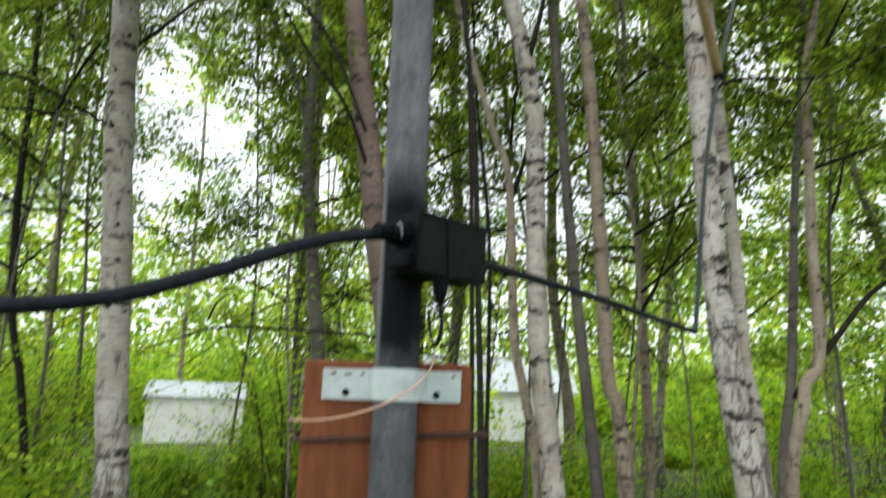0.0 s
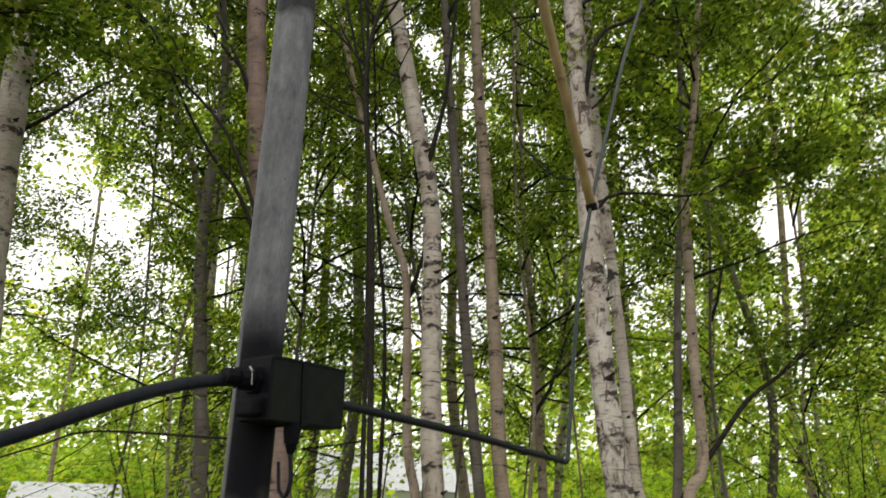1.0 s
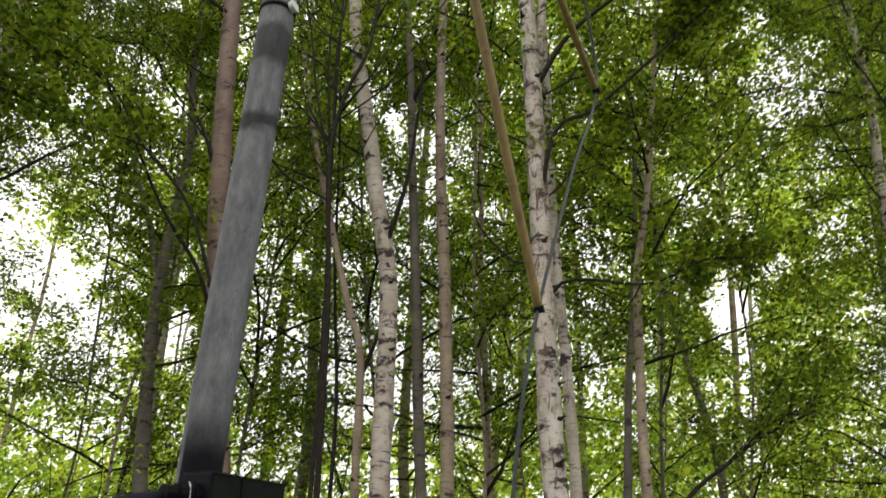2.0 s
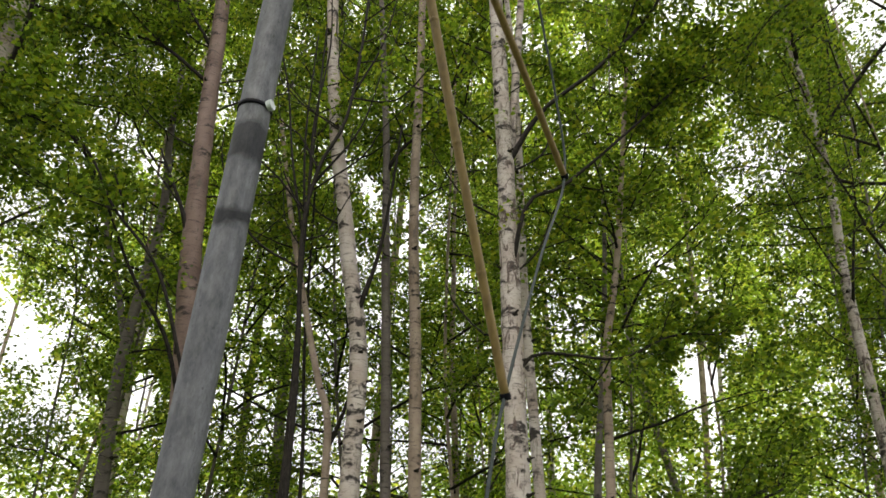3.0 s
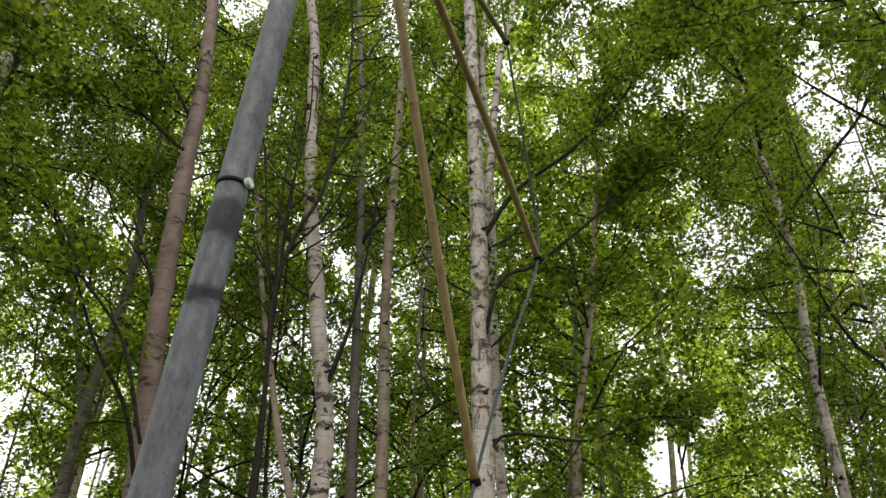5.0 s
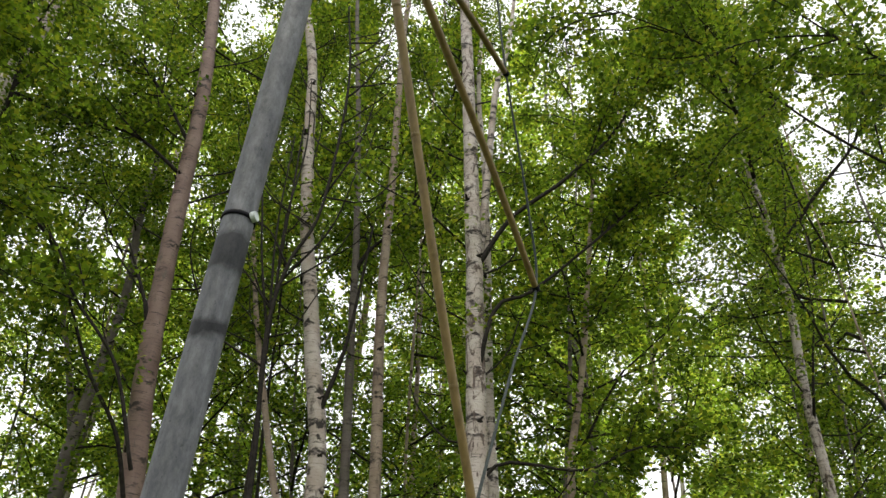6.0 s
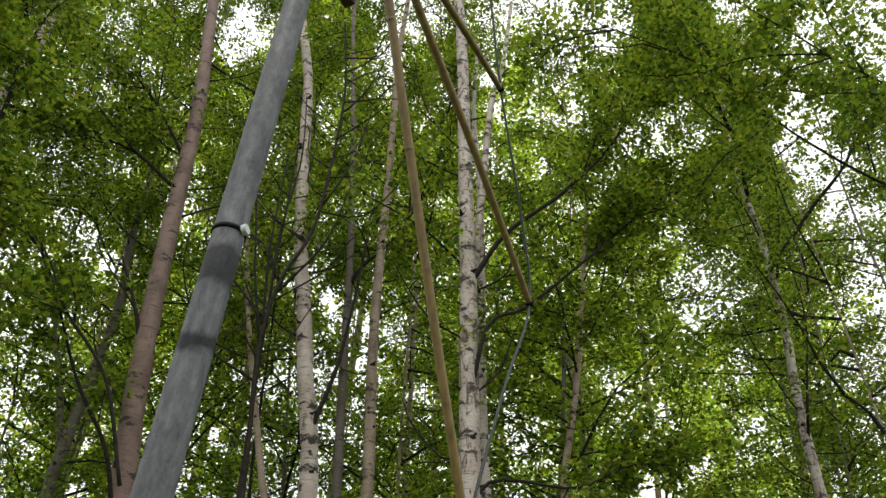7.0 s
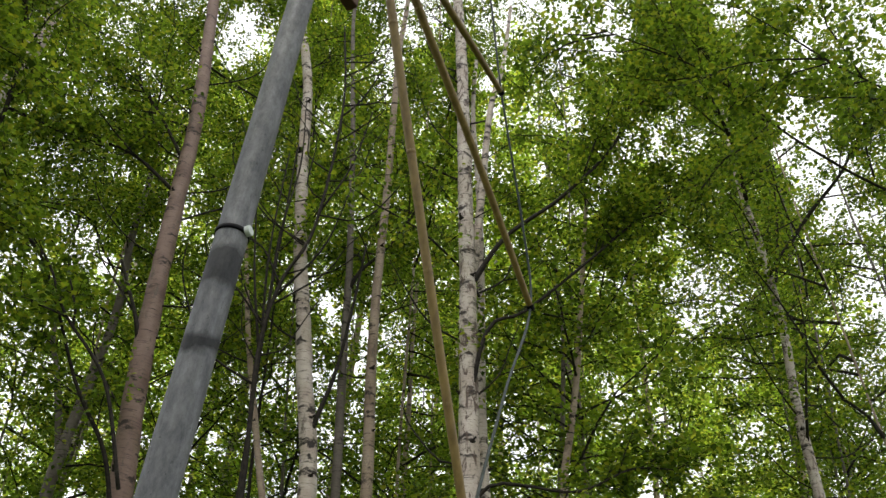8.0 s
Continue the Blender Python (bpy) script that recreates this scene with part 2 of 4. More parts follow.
def tube(path, sides, verts, faces, lumpy=0.0, flare=None):
    """Adds a tapering tube along rows of x, y, z, radius, with closed ends."""
    start = len(verts)
    side = Vector((1, 0, 0))
    for k, (x, y, z, r) in enumerate(path):
        a, b = path[max(0, k - 1)], path[min(len(path) - 1, k + 1)]
        ahead = Vector(b[:3] - a[:3]).normalized()
        if abs(ahead.dot(side)) > 0.95:
            side = Vector((0, 1, 0))
        across = (side - ahead * side.dot(ahead)).normalized()
        side = across
        up = ahead.cross(across)
        for s in range(sides):
            w = math.tau * s / sides
            rr = r
            if lumpy:
                rr *= 1 + lumpy * noise.noise(Vector((x * 3 + math.cos(w) * 1.2, y * 3 + math.sin(w) * 1.2, z * 5)))
            v = across * math.cos(w) * rr + up * math.sin(w) * rr
            verts.append((x + v.x, y + v.y, z + v.z))
    n = len(path)
    for k in range(n - 1):
        for s in range(sides):
            a, b = start + k * sides + s, start + k * sides + (s + 1) % sides
            faces.append((a, b, b + sides, a + sides))
    faces.append(tuple(start + s for s in reversed(range(sides))))
    faces.append(tuple(start + (n - 1) * sides + s for s in range(sides)))


def tube_part(name, points, sides, mat, parent, label="", step=0.05, lumpy=0.0):
    verts, faces = [], []
    o = np.array([*parent.matrix_basis.translation, 0])
    tube(smooth_path(points, step) - o, sides, verts, faces, lumpy)
    return child(name, mesh_from(name, verts, faces, mat), parent, label)


def box_bm(size, centre=(0, 0, 0), bevel=0.0, turn=0.0, segments=2):
    bm = bmesh.new()
    bmesh.ops.create_cube(bm, size=1)
    bmesh.ops.scale(bm, vec=size, verts=bm.verts)
    if bevel:
        bmesh.ops.bevel(bm, geom=bm.edges[:], offset=bevel, segments=segments, affect="EDGES", profile=0.6)
    bmesh.ops.transform(bm, matrix=pose(*centre, 0, 0, turn), verts=bm.verts)
    return bm


# ---- foliage ----
rng = np.random.default_rng(7)


def leaf_mesh(name, centres, stems, size, mat, tilt=0.55):
    """Many small folded leaves at the centres; each has a stalk end, two flanks and a tip."""
    n = len(centres)
    yaw = rng.uniform(0, math.tau, n)
    along = np.stack([np.cos(yaw), np.sin(yaw), rng.normal(-0.35, 0.45, n)], 1) + 0.5 * stems
    along /= np.linalg.norm(along, axis=1)[:, None]
    up = np.stack([rng.normal(0, tilt, n), rng.normal(0, tilt, n), np.ones(n)], 1)
    across = np.cross(along, up)
    across /= np.linalg.norm(across, axis=1)[:, None] + 1e-9
    normal = np.cross(across, along)
    s = (size * rng.uniform(0.65, 1.25, n))[:, None]
    mid = centres + along * s * 0.40
    lift = normal * s * rng.uniform(0.04, 0.16, n)[:, None]
    v = np.empty((n, 4, 3))
    v[:, 0], v[:, 2] = centres, centres + along * s - lift * 0.6
    v[:, 1], v[:, 3] = mid + across * s * 0.40 + lift, mid - across * s * 0.40 + lift
    idx = np.arange(n)[:, None] * 4
    tri = np.concatenate([idx + [0, 1, 2], idx + [0, 2, 3]], 1).ravel()
    me = bpy.data.meshes.new(name)
    me.vertices.add(n * 4)
    me.vertices.foreach_set("co", v.ravel())
    me.loops.add(n * 6)
    me.loops.foreach_set("vertex_index", tri)
    me.polygons.add(n * 2)
    me.polygons.foreach_set("loop_start", np.arange(n * 2) * 3)
    me.materials.append(mat)
    me.update(calc_edges=True)
    return me


# sky gaps cut into the leaves as seen from the camera's mean standpoint: direction (azimuth from +y to the right,
# height angle) and half-width, degrees
STANDPOINT = np.array((0.17, -0.97, 1.36))
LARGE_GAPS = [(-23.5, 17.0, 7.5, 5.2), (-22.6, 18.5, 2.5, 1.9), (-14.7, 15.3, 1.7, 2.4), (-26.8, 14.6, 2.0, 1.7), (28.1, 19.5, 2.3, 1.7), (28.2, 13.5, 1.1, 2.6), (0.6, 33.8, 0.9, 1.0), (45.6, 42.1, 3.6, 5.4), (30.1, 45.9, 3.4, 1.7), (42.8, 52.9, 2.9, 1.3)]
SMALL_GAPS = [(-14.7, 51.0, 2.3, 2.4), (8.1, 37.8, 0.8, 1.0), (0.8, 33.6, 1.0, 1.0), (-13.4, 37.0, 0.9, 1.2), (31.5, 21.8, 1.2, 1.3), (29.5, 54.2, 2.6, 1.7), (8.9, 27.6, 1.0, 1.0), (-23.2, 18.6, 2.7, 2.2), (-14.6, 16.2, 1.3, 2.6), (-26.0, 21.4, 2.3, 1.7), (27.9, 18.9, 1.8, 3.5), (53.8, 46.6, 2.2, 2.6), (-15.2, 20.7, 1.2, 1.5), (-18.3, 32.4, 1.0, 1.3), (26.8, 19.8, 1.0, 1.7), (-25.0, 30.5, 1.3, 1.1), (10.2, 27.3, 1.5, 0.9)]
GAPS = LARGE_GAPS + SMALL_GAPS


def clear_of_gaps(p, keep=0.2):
    """True for the leaf places that leave the sky gaps, as seen from the camera, mostly open."""
    d = p - STANDPOINT
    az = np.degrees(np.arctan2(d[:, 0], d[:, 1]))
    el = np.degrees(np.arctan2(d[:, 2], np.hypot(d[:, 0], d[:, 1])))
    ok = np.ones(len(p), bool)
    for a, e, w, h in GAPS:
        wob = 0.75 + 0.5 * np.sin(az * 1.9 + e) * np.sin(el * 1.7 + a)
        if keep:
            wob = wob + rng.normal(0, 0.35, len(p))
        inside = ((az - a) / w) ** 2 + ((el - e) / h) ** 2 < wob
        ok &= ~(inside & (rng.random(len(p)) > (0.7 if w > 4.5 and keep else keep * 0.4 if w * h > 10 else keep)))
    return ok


def boughs(starts, aims, lengths, sub, leaves, size, droop=0.25, thick=0.008, flat=0.45, fine=True):
    """Boughs from the starts towards the aims, each with side twigs and leaves. Returns twig tubes and leaf places."""
    verts, faces, spots, stems = [], [], [], []
    for p, aim, length in zip(starts, aims, lengths):
        aim = np.array(aim, float)
        aim /= np.linalg.norm(aim)
        n = 7
        rows, q, way = [], np.array(p, float), aim.copy()
        for k in range(n):
            f = k / (n - 1)
            rows.append((*q, thick * length * (1 - 0.85 * f) + 0.0012))
            way = way + rng.normal(0, 0.16, 3) + np.array((0, 0, -droop * 0.3 * f))
            way /= np.linalg.norm(way)
            q = q + way * length / (n - 1)
        rows = np.array(rows)
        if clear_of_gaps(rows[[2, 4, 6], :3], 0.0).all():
            tube(rows if fine else rows[::2], 4 if fine else 3, verts, faces)
        shoots = sub * 2
        each = max(4, leaves // 2)
        for t in range(shoots):
            f = rng.uniform(0.15, 1.0)
            k = min(n - 2, int(f * (n - 1)))
            r0 = rows[k] + (rows[k + 1] - rows[k]) * (f * (n - 1) - k)
            away = rng.normal(0, 1, 3) * np.array((1, 1, flat)) + aim * 0.8
            away /= np.linalg.norm(away)
            ln = length * rng.uniform(0.18, 0.5) * (1.15 - 0.4 * f)
            a, m = r0[:3], r0[:3] + away * ln * 0.55 + np.array((0, 0, 0.02))
            e = a + away * ln + np.array((0, 0, -droop * ln * rng.uniform(0.3, 1.2)))
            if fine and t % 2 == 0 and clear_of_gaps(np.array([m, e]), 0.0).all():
                tube(np.array([(*a, 0.003), (*e, 0.001)]), 3, verts, faces)
            g = rng.random(each)[:, None]
            pts = np.where(g < 0.5, a + (m - a) * g * 2, m + (e - m) * (g * 2 - 1))
            spots.append(pts + rng.normal(0, 0.022 + size * 0.75, (each, 3)))
            stems.append(np.repeat(away[None], each, 0))
    return verts, faces, np.concatenate(spots), np.concatenate(stems)


def foliage(tree, starts, aims, lengths, sub, leaves, size, mat=None, crown="crown", **kw):
    if mat is None:
        leaves, size = int(leaves * 1.35), size * 0.9
    verts, faces, spots, stems = boughs(starts, aims, lengths, sub, leaves, size, **kw)
    o = np.array(tree.matrix_basis.translation)
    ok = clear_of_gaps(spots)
    if len(verts):
        child("branchwork", mesh_from("branchwork", [tuple(np.subtract(v, o)) for v in verts], faces, TWIG), tree, "", "stuff")
    child(crown, leaf_mesh(crown, spots[ok] - o, stems[ok], size, mat or LEAF), tree, "", "stuff")


def trunk_path(points, y, r, foot=None, top=None):
    """Trunk rows from x, z pairs in the upright plane y, with the foot on the ground and a thin top."""
    rows = []
    x0, z0 = points[0]
    fx = x0 if foot is None else foot
    gz = ground_z(fx, y)
    zt = points[-1][1] if top is None else top
    for x, z in [(fx, gz - 0.05), (fx + (x0 - fx) * 0.15, gz + 0.12)] + list(points):
        f = (z - gz) / (zt - gz + 0.5)
        flare = 1 + 0.7 * math.exp(-(z - gz) / 0.12)
        rows.append((x, y, z, r * (1.12 - 0.75 * f) * flare))
    return rows


def tree_up(points, y, r, mat, label, top=10.0, foot=None, lean=None):
    """A tree with its foot on the ground and the trunk carried on to its top."""
    pts = list(points)
    (xa, za), (xb, zb) = pts[-2], pts[-1]
    slope = (xb - xa) / max(0.3, zb - za) if lean is None else lean
    z = zb
    while z + 1.0 < top:
        z += 1.0
        slope *= 0.8
        pts.append((pts[-1][0] + slope + rng.normal(0, 0.03), z))
    rows = trunk_path(pts, y, r, foot, top)
    tree = thing("birch_tree", (rows[0][0], y, rows[0][2] + 0.05), label, "tree", "birch trees")
    close = y < 5.8
    tube_part("trunk", rows, 14 if close else 8, mat, tree, step=0.06 if close else 0.3, lumpy=0.10)
    return tree, np.array(rows)


def knots(tree, rows, count, low, high, mat):
    """Dark knots with broken stubs, standing out of a trunk."""
    verts, faces = [], []
    tube(np.array([(0, 0, -0.012, 0.021), (0, 0, 0.004, 0.018), (0, 0, 0.009, 0.010), (0.004, 0, 0.026, 0.0075), (0.010, 0, 0.040, 0.006)]), 8, verts, faces, 0.3)
    me = mesh_from("knot", verts, faces, mat)
    o = Vector(tree.matrix_basis.translation)
    for k in range(count):
        z = low + (high - low) * (k + rng.random()) / count
        x, y, zz = on_trunk(rows, z)
        r = float(np.interp(z, rows[:, 2], rows[:, 3]))
        a = rng.uniform(math.pi * 0.85, math.pi * 2.15)
        out_way = Vector((math.cos(a), math.sin(a), rng.uniform(0.2, 0.7))).normalized()
        ob = child("knot", me, tree)
        size = rng.uniform(0.6, 1.15) * min(1.0, r / 0.05)
        ob.matrix_basis = Matrix.LocRotScale(Vector((x + math.cos(a) * r * 0.95, y + math.sin(a) * r * 0.95, zz)) - o, out_way.to_track_quat("Z", "Y"), Vector((size * 1.3, size * 0.8, size)))


def on_trunk(rows, z):
    return np.array([np.interp(z, rows[:, 2], rows[:, k]) for k in range(3)])


def dress(tree, rows, low, count, reach, sub, leaves, size, back=0.6, mat=None, spread=1.0, fine=True):
    """Boughs round a trunk from the height low to its top; back: how far they turn away from the camera."""
    starts, aims, lengths = [], [], []
    top = rows[-1, 2]
    for k in range(count):
        z = low + (top - low) * (k + rng.random()) / count
        p = on_trunk(rows, z)
        a = rng.uniform(0, math.tau)
        starts.append(p)
        aims.append((math.cos(a) * spread, math.sin(a) + back, rng.uniform(0.1, 0.9)))
        lengths.append(reach * rng.uniform(0.6, 1.2) * (1.1 - 0.6 * (z - low) / (top - low + 0.1)))
    foliage(tree, starts, aims, lengths, sub, leaves, size, mat, fine=fine)


def limb(tree, points, y, r, mat=None, depth=0.0, label=""):
    n = len(points)
    rows = [(x, y + (0.055 if k == 0 else depth * k / (n - 1)), z, r * (1 - 0.6 * k / (n - 1))) for k, (x, z) in enumerate(points)]
    tube_part("limb", rows, 8, mat or TWIG, tree, label, step=0.08, lumpy=0.12)
    return np.array(rows)


def bare_twigs(tree, rows, count, low, high, reach):
    """Thin dark leafless shoots that curve out and up from a stem, some forked."""
    for k in range(count):
        z = low + (high - low) * (k + rng.random()) / count
        p = on_trunk(rows, z)
        side = 1 if rng.random() < 0.5 else -1
        out_x, rise, fore = side * reach * rng.uniform(0.4, 1.1), reach * rng.uniform(0.6, 1.5), rng.uniform(-0.25, 0.2)
        bend = rng.normal(0, 0.07, 3)
        r = rng.uniform(0.005, 0.010)
        pts = [(p[0], p[1], p[2], r), (p[0] + out_x * 0.45, p[1] + fore * 0.4, p[2] + rise * 0.22 + bend[0], r * 0.8),
               (p[0] + out_x * 0.75 + bend[1], p[1] + fore * 0.8, p[2] + rise * 0.6, r * 0.55), (p[0] + out_x + bend[2], p[1] + fore, p[2] + rise, r * 0.25)]
        tube_part("twig", pts, 5, TWIG, tree, step=0.09)
        if k % 2:
            q = np.array(pts[1])
            fork = [tuple(q * (1, 1, 1, 0.8)), (q[0] + side * reach * 0.25, q[1] - 0.05, q[2] + 0.1 + bend[1], q[3] * 0.6), (q[0] + side * reach * 0.6, q[1] - 0.08, q[2] + 0.16 + bend[2], q[3] * 0.3)]
            tube_part("twig", fork, 5, TWIG, tree, step=0.09)


def spray(tree, rows, count, reach, sub, leaves, size, first=0.3, back=0.2, mat=None):
    """Leafy boughs along a limb."""
    starts, aims, lengths = [], [], []
    way = rows[-1, :3] - rows[0, :3]
    way = way / np.linalg.norm(way)
    for k in range(count):
        f = (first + (1 - first) * (k + rng.random()) / count) * (len(rows) - 1)
        i = min(len(rows) - 2, int(f))
        starts.append(rows[i, :3] + (rows[i + 1, :3] - rows[i, :3]) * (f - i))
        aims.append(way + rng.normal(0, 0.6, 3) + np.array((0, back, 0.15)))
        lengths.append(reach * rng.uniform(0.6, 1.3))
    foliage(tree, starts, aims, lengths, sub, leaves, size, mat, crown="leaves")


# ---- ground ----
gv, gf = [], []
rings = [0.02, 1, 2, 3, 4, 5, 6, 7, 8, 10, 12, 15, 19, 24, 30, 40, 55, 80, 130, 250, 600, 2000]
for r in rings:
    for s in range(48):
        w = math.tau * s / 48
        gv.append((r * math.cos(w), r * math.sin(w), ground_z(r * math.cos(w), r * math.sin(w)) if r < 40 else GZ - 0.2))
for k in range(len(rings) - 1):
    for s in range(48):
        a, b = k * 48 + s, k * 48 + (s + 1) % 48
        gf.append((a, b, b + 48, a + 48))
ground = tagged(new("ground", mesh_from("ground", gv, gf, GROUND)), "green forest floor with moss and low plants", "ground", kind="structure")


# ---- the birches that stand round the mast ----
WHITE = "white-barked birch with dark scars and a leafy crown"
PINK = "pinkish brown young birch with peeling bark"
GREY = "slim dark grey birch stem with small leaves"

tree, rows = tree_up([(-2.44, 0.81), (-2.49, 1.14), (-2.58, 2.13), (-2.70, 3.31), (-2.80, 5.0), (-2.82, 6.82), (-2.82, 7.36)], 4.0, 0.104, BARK, WHITE, 12.5, foot=-2.40)
knots(tree, rows, 16, 0.8, 7.5, TWIG)
dress(tree, rows, 3.0, 22, 1.7, 8, 40, 0.046, 0.5)
r = limb(tree, [(-2.78, 4.6), (-2.3, 4.55), (-1.7, 4.32), (-1.37, 3.86), (-1.01, 3.46), (-0.75, 2.86)][::-1], 3.3, 0.012)
spray(tree, r, 12, 0.7, 6, 30, 0.05)
r = limb(tree, [(-2.80, 4.9), (-2.5, 5.6), (-2.5, 6.3), (-2.6, 6.7)], 4.0, 0.022, depth=-1.2)
spray(tree, r, 18, 0.9, 7, 38, 0.045)

tree, rows = tree_up([(-1.52, 1.56), (-1.61, 2.25), (-1.75, 3.44), (-1.76, 3.98), (-1.75, 5.22), (-1.87, 6.09)], 5.6, 0.068, BARK_GREY, "grey-barked birch that forks at mid height", 7.2, foot=-1.48)
knots(tree, rows, 10, 0.8, 7.5, TWIG)
limb(tree, [(-1.76, 3.75), (-1.89, 4.15), (-2.07, 4.61), (-2.22, 4.96), (-2.3, 5.8)], 5.6, 0.036, BARK_GREY)
dress(tree, rows, 2.4, 22, 1.6, 8, 40, 0.047, 0.6)

tree, rows = tree_up([(-0.62, 1.4), (-0.76, 2.33), (-0.87, 3.06), (-1.01, 3.97), (-1.15, 5.37), (-1.25, 6.51), (-1.46, 7.92)], 4.0, 0.087, BARK_PINK, PINK, 12.0, foot=-0.5)
knots(tree, rows, 10, 0.8, 7.5, TWIG)
limb(tree, [(-1.04, 4.02), (-1.10, 4.2), (-1.17, 4.36), (-1.40, 4.80)], 3.95, 0.022)
limb(tree, [(-0.62, 1.62), (-0.75, 1.665), (-0.97, 1.66), (-1.55, 1.66), (-1.71, 1.57), (-1.82, 1.49)], 4.0, 0.010, depth=-1.0)
limb(tree, [(-1.50, 1.66), (-1.44, 1.75), (-1.38, 1.80)], 3.0, 0.006)
r = limb(tree, [(-1.20, 5.55), (-1.58, 5.81), (-1.88, 5.90), (-2.18, 5.84)], 3.95, 0.018)
spray(tree, r, 12, 0.8, 7, 38, 0.045)
r = limb(tree, [(-1.22, 5.9), (-1.5, 6.3), (-1.8, 6.7)], 3.95, 0.018)
spray(tree, r, 10, 0.8, 7, 38, 0.045)
r = limb(tree, [(-0.84, 2.8), (-0.99, 3.21), (-1.27, 3.59), (-1.69, 4.32), (-2.00, 4.57)], 3.9, 0.016, depth=-0.5)
spray(tree, r, 8, 0.6, 6, 26, 0.05)
bare_twigs(tree, rows, 12, 3.4, 7.4, 0.9)
dress(tree, rows, 6.4, 14, 1.5, 8, 40, 0.046, 1.5)

tree, rows = tree_up([(0.41, 0.96), (0.34, 1.53), (0.31, 2.29), (0.28, 3.31), (0.14, 4.04), (0.02, 4.68), (-0.09, 5.21), (-0.23, 6.16), (-0.37, 7.31), (-0.59, 8.28)], 4.1, 0.070, BARK, WHITE, 12.5, foot=0.5)
knots(tree, rows, 16, 0.8, 7.5, TWIG)
limb(tree, [(0.20, 3.50), (0.27, 3.78), (0.35, 4.16), (0.40, 4.7), (0.44, 5.4)], 4.05, 0.022, TWIG)
bare_twigs(tree, rows, 8, 4.2, 7.6, 0.5)
dress(tree, rows, 6.2, 16, 1.3, 7, 38, 0.045, 1.6)

tree, rows = tree_up([(0.74, 0.93), (0.59, 2.39), (0.50, 3.55), (0.40, 4.77), (0.33, 5.68), (0.15, 7.33)], 4.6, 0.043, BARK_GREY, GREY, 11.0, foot=0.86)
knots(tree, rows, 10, 0.8, 7.5, TWIG)
r = limb(tree, [(0.36, 5.25), (0.45, 5.48), (0.69, 5.84), (1.02, 6.61)], 4.55, 0.022)
spray(tree, r, 8, 0.7, 6, 28, 0.05)
dress(tree, rows, 5.2, 14, 1.3, 7, 38, 0.045, 1.5)

tree, rows = tree_up([(0.91, 1.17), (0.83, 1.48), (0.79, 2.37), (0.72, 3.6), (0.65, 4.49), (0.61, 5.35), (0.59, 6.45), (0.55, 7.61)], 4.5, 0.052, BARK_TAN, "slender tan-barked birch with dark rings", 12.0, foot=1.0)
knots(tree, rows, 10, 0.8, 7.5, TWIG)
bare_twigs(tree, rows, 6, 4.0, 7.2, 0.5)
dress(tree, rows, 5.4, 16, 1.3, 7, 38, 0.045, 1.5)

tree, rows = tree_up([(1.42, 0.97), (1.36, 1.36), (1.31, 1.83), (1.28, 2.23), (1.25, 3.04), (1.22, 3.87), (1.19, 4.70), (1.15, 5.37), (1.09, 6.56), (1.02, 7.71)], 3.4, 0.076, BARK_OLD, "stout white birch with cracked bark and low limbs", 12.5, foot=1.55)
knots(tree, rows, 16, 0.8, 7.5, TWIG)
limb(tree, [(1.18, 4.55), (1.24, 4.95), (1.29, 5.80), (1.35, 6.75), (1.46, 7.36), (1.55, 8.4)], 3.42, 0.042, BARK)
r = limb(tree, [(1.20, 3.50), (1.32, 4.25), (1.59, 4.45), (2.07, 4.96), (2.66, 5.62), (3.15, 6.07)], 3.34, 0.017, depth=-0.15)
spray(tree, r, 18, 0.9, 7, 38, 0.045, first=0.62)
r = limb(tree, [(1.18, 4.60), (1.44, 5.10), (1.93, 5.63), (2.44, 6.37), (2.7, 7.2)], 3.34, 0.022, depth=-0.2)
spray(tree, r, 20, 0.9, 7, 38, 0.045, first=0.55)
r = limb(tree, [(1.23, 2.95), (1.35, 3.15), (1.56, 3.18), (1.92, 3.18), (2.29, 3.37), (2.6, 3.4)], 3.36, 0.013, depth=-0.1)
spray(tree, r, 12, 0.6, 6, 26, 0.048, first=0.5, back=0.6)
bare_twigs(tree, rows, 12, 3.2, 7.8, 0.6)
dress(tree, rows, 6.8, 12, 1.5, 8, 38, 0.045, 1.5)

tree, rows = tree_up([(1.59, 1.21), (1.54, 1.53), (1.51, 2.22), (1.48, 2.70), (1.41, 3.83), (1.38, 5.0)], 3.75, 0.042, BARK, "slim white birch close behind a stout one", 8.5, foot=1.7)
knots(tree, rows, 16, 0.8, 7.5, TWIG)
dress(tree, rows, 4.5, 12, 1.3, 7, 30, 0.05, 0.8)

tree, rows = tree_up([(1.78, 0.96), (1.86, 1.30), (1.88, 1.45), (1.97, 1.61), (1.97, 2.23), (1.98, 2.77), (2.01, 3.44), (2.07, 3.79), (2.15, 4.27), (2.25, 5.13)], 3.75, 0.039, BARK_TAN, "crooked tan birch with an elbow near its foot", 6.2, foot=1.7)
knots(tree, rows, 10, 0.8, 7.5, TWIG)
r = limb(tree, [(1.84, 1.36), (1.92, 1.52), (2.07, 1.71), (2.29, 1.99), (2.48, 2.13), (2.78, 2.35), (3.20, 2.56)], 3.765, 0.022, TWIG)
spray(tree, r, 8, 0.7, 6, 26, 0.05, first=0.6, back=0.6)
dress(tree, rows, 3.3, 20, 1.3, 8, 32, 0.05, 0.2)

tree, rows = tree_up([(1.95, 0.94), (2.04, 1.57), (2.13, 2.78), (2.20, 3.44)], 4.4, 0.036, BARK_GREY, GREY, 5.6, foot=1.9)
knots(tree, rows, 10, 0.8, 7.5, TWIG)
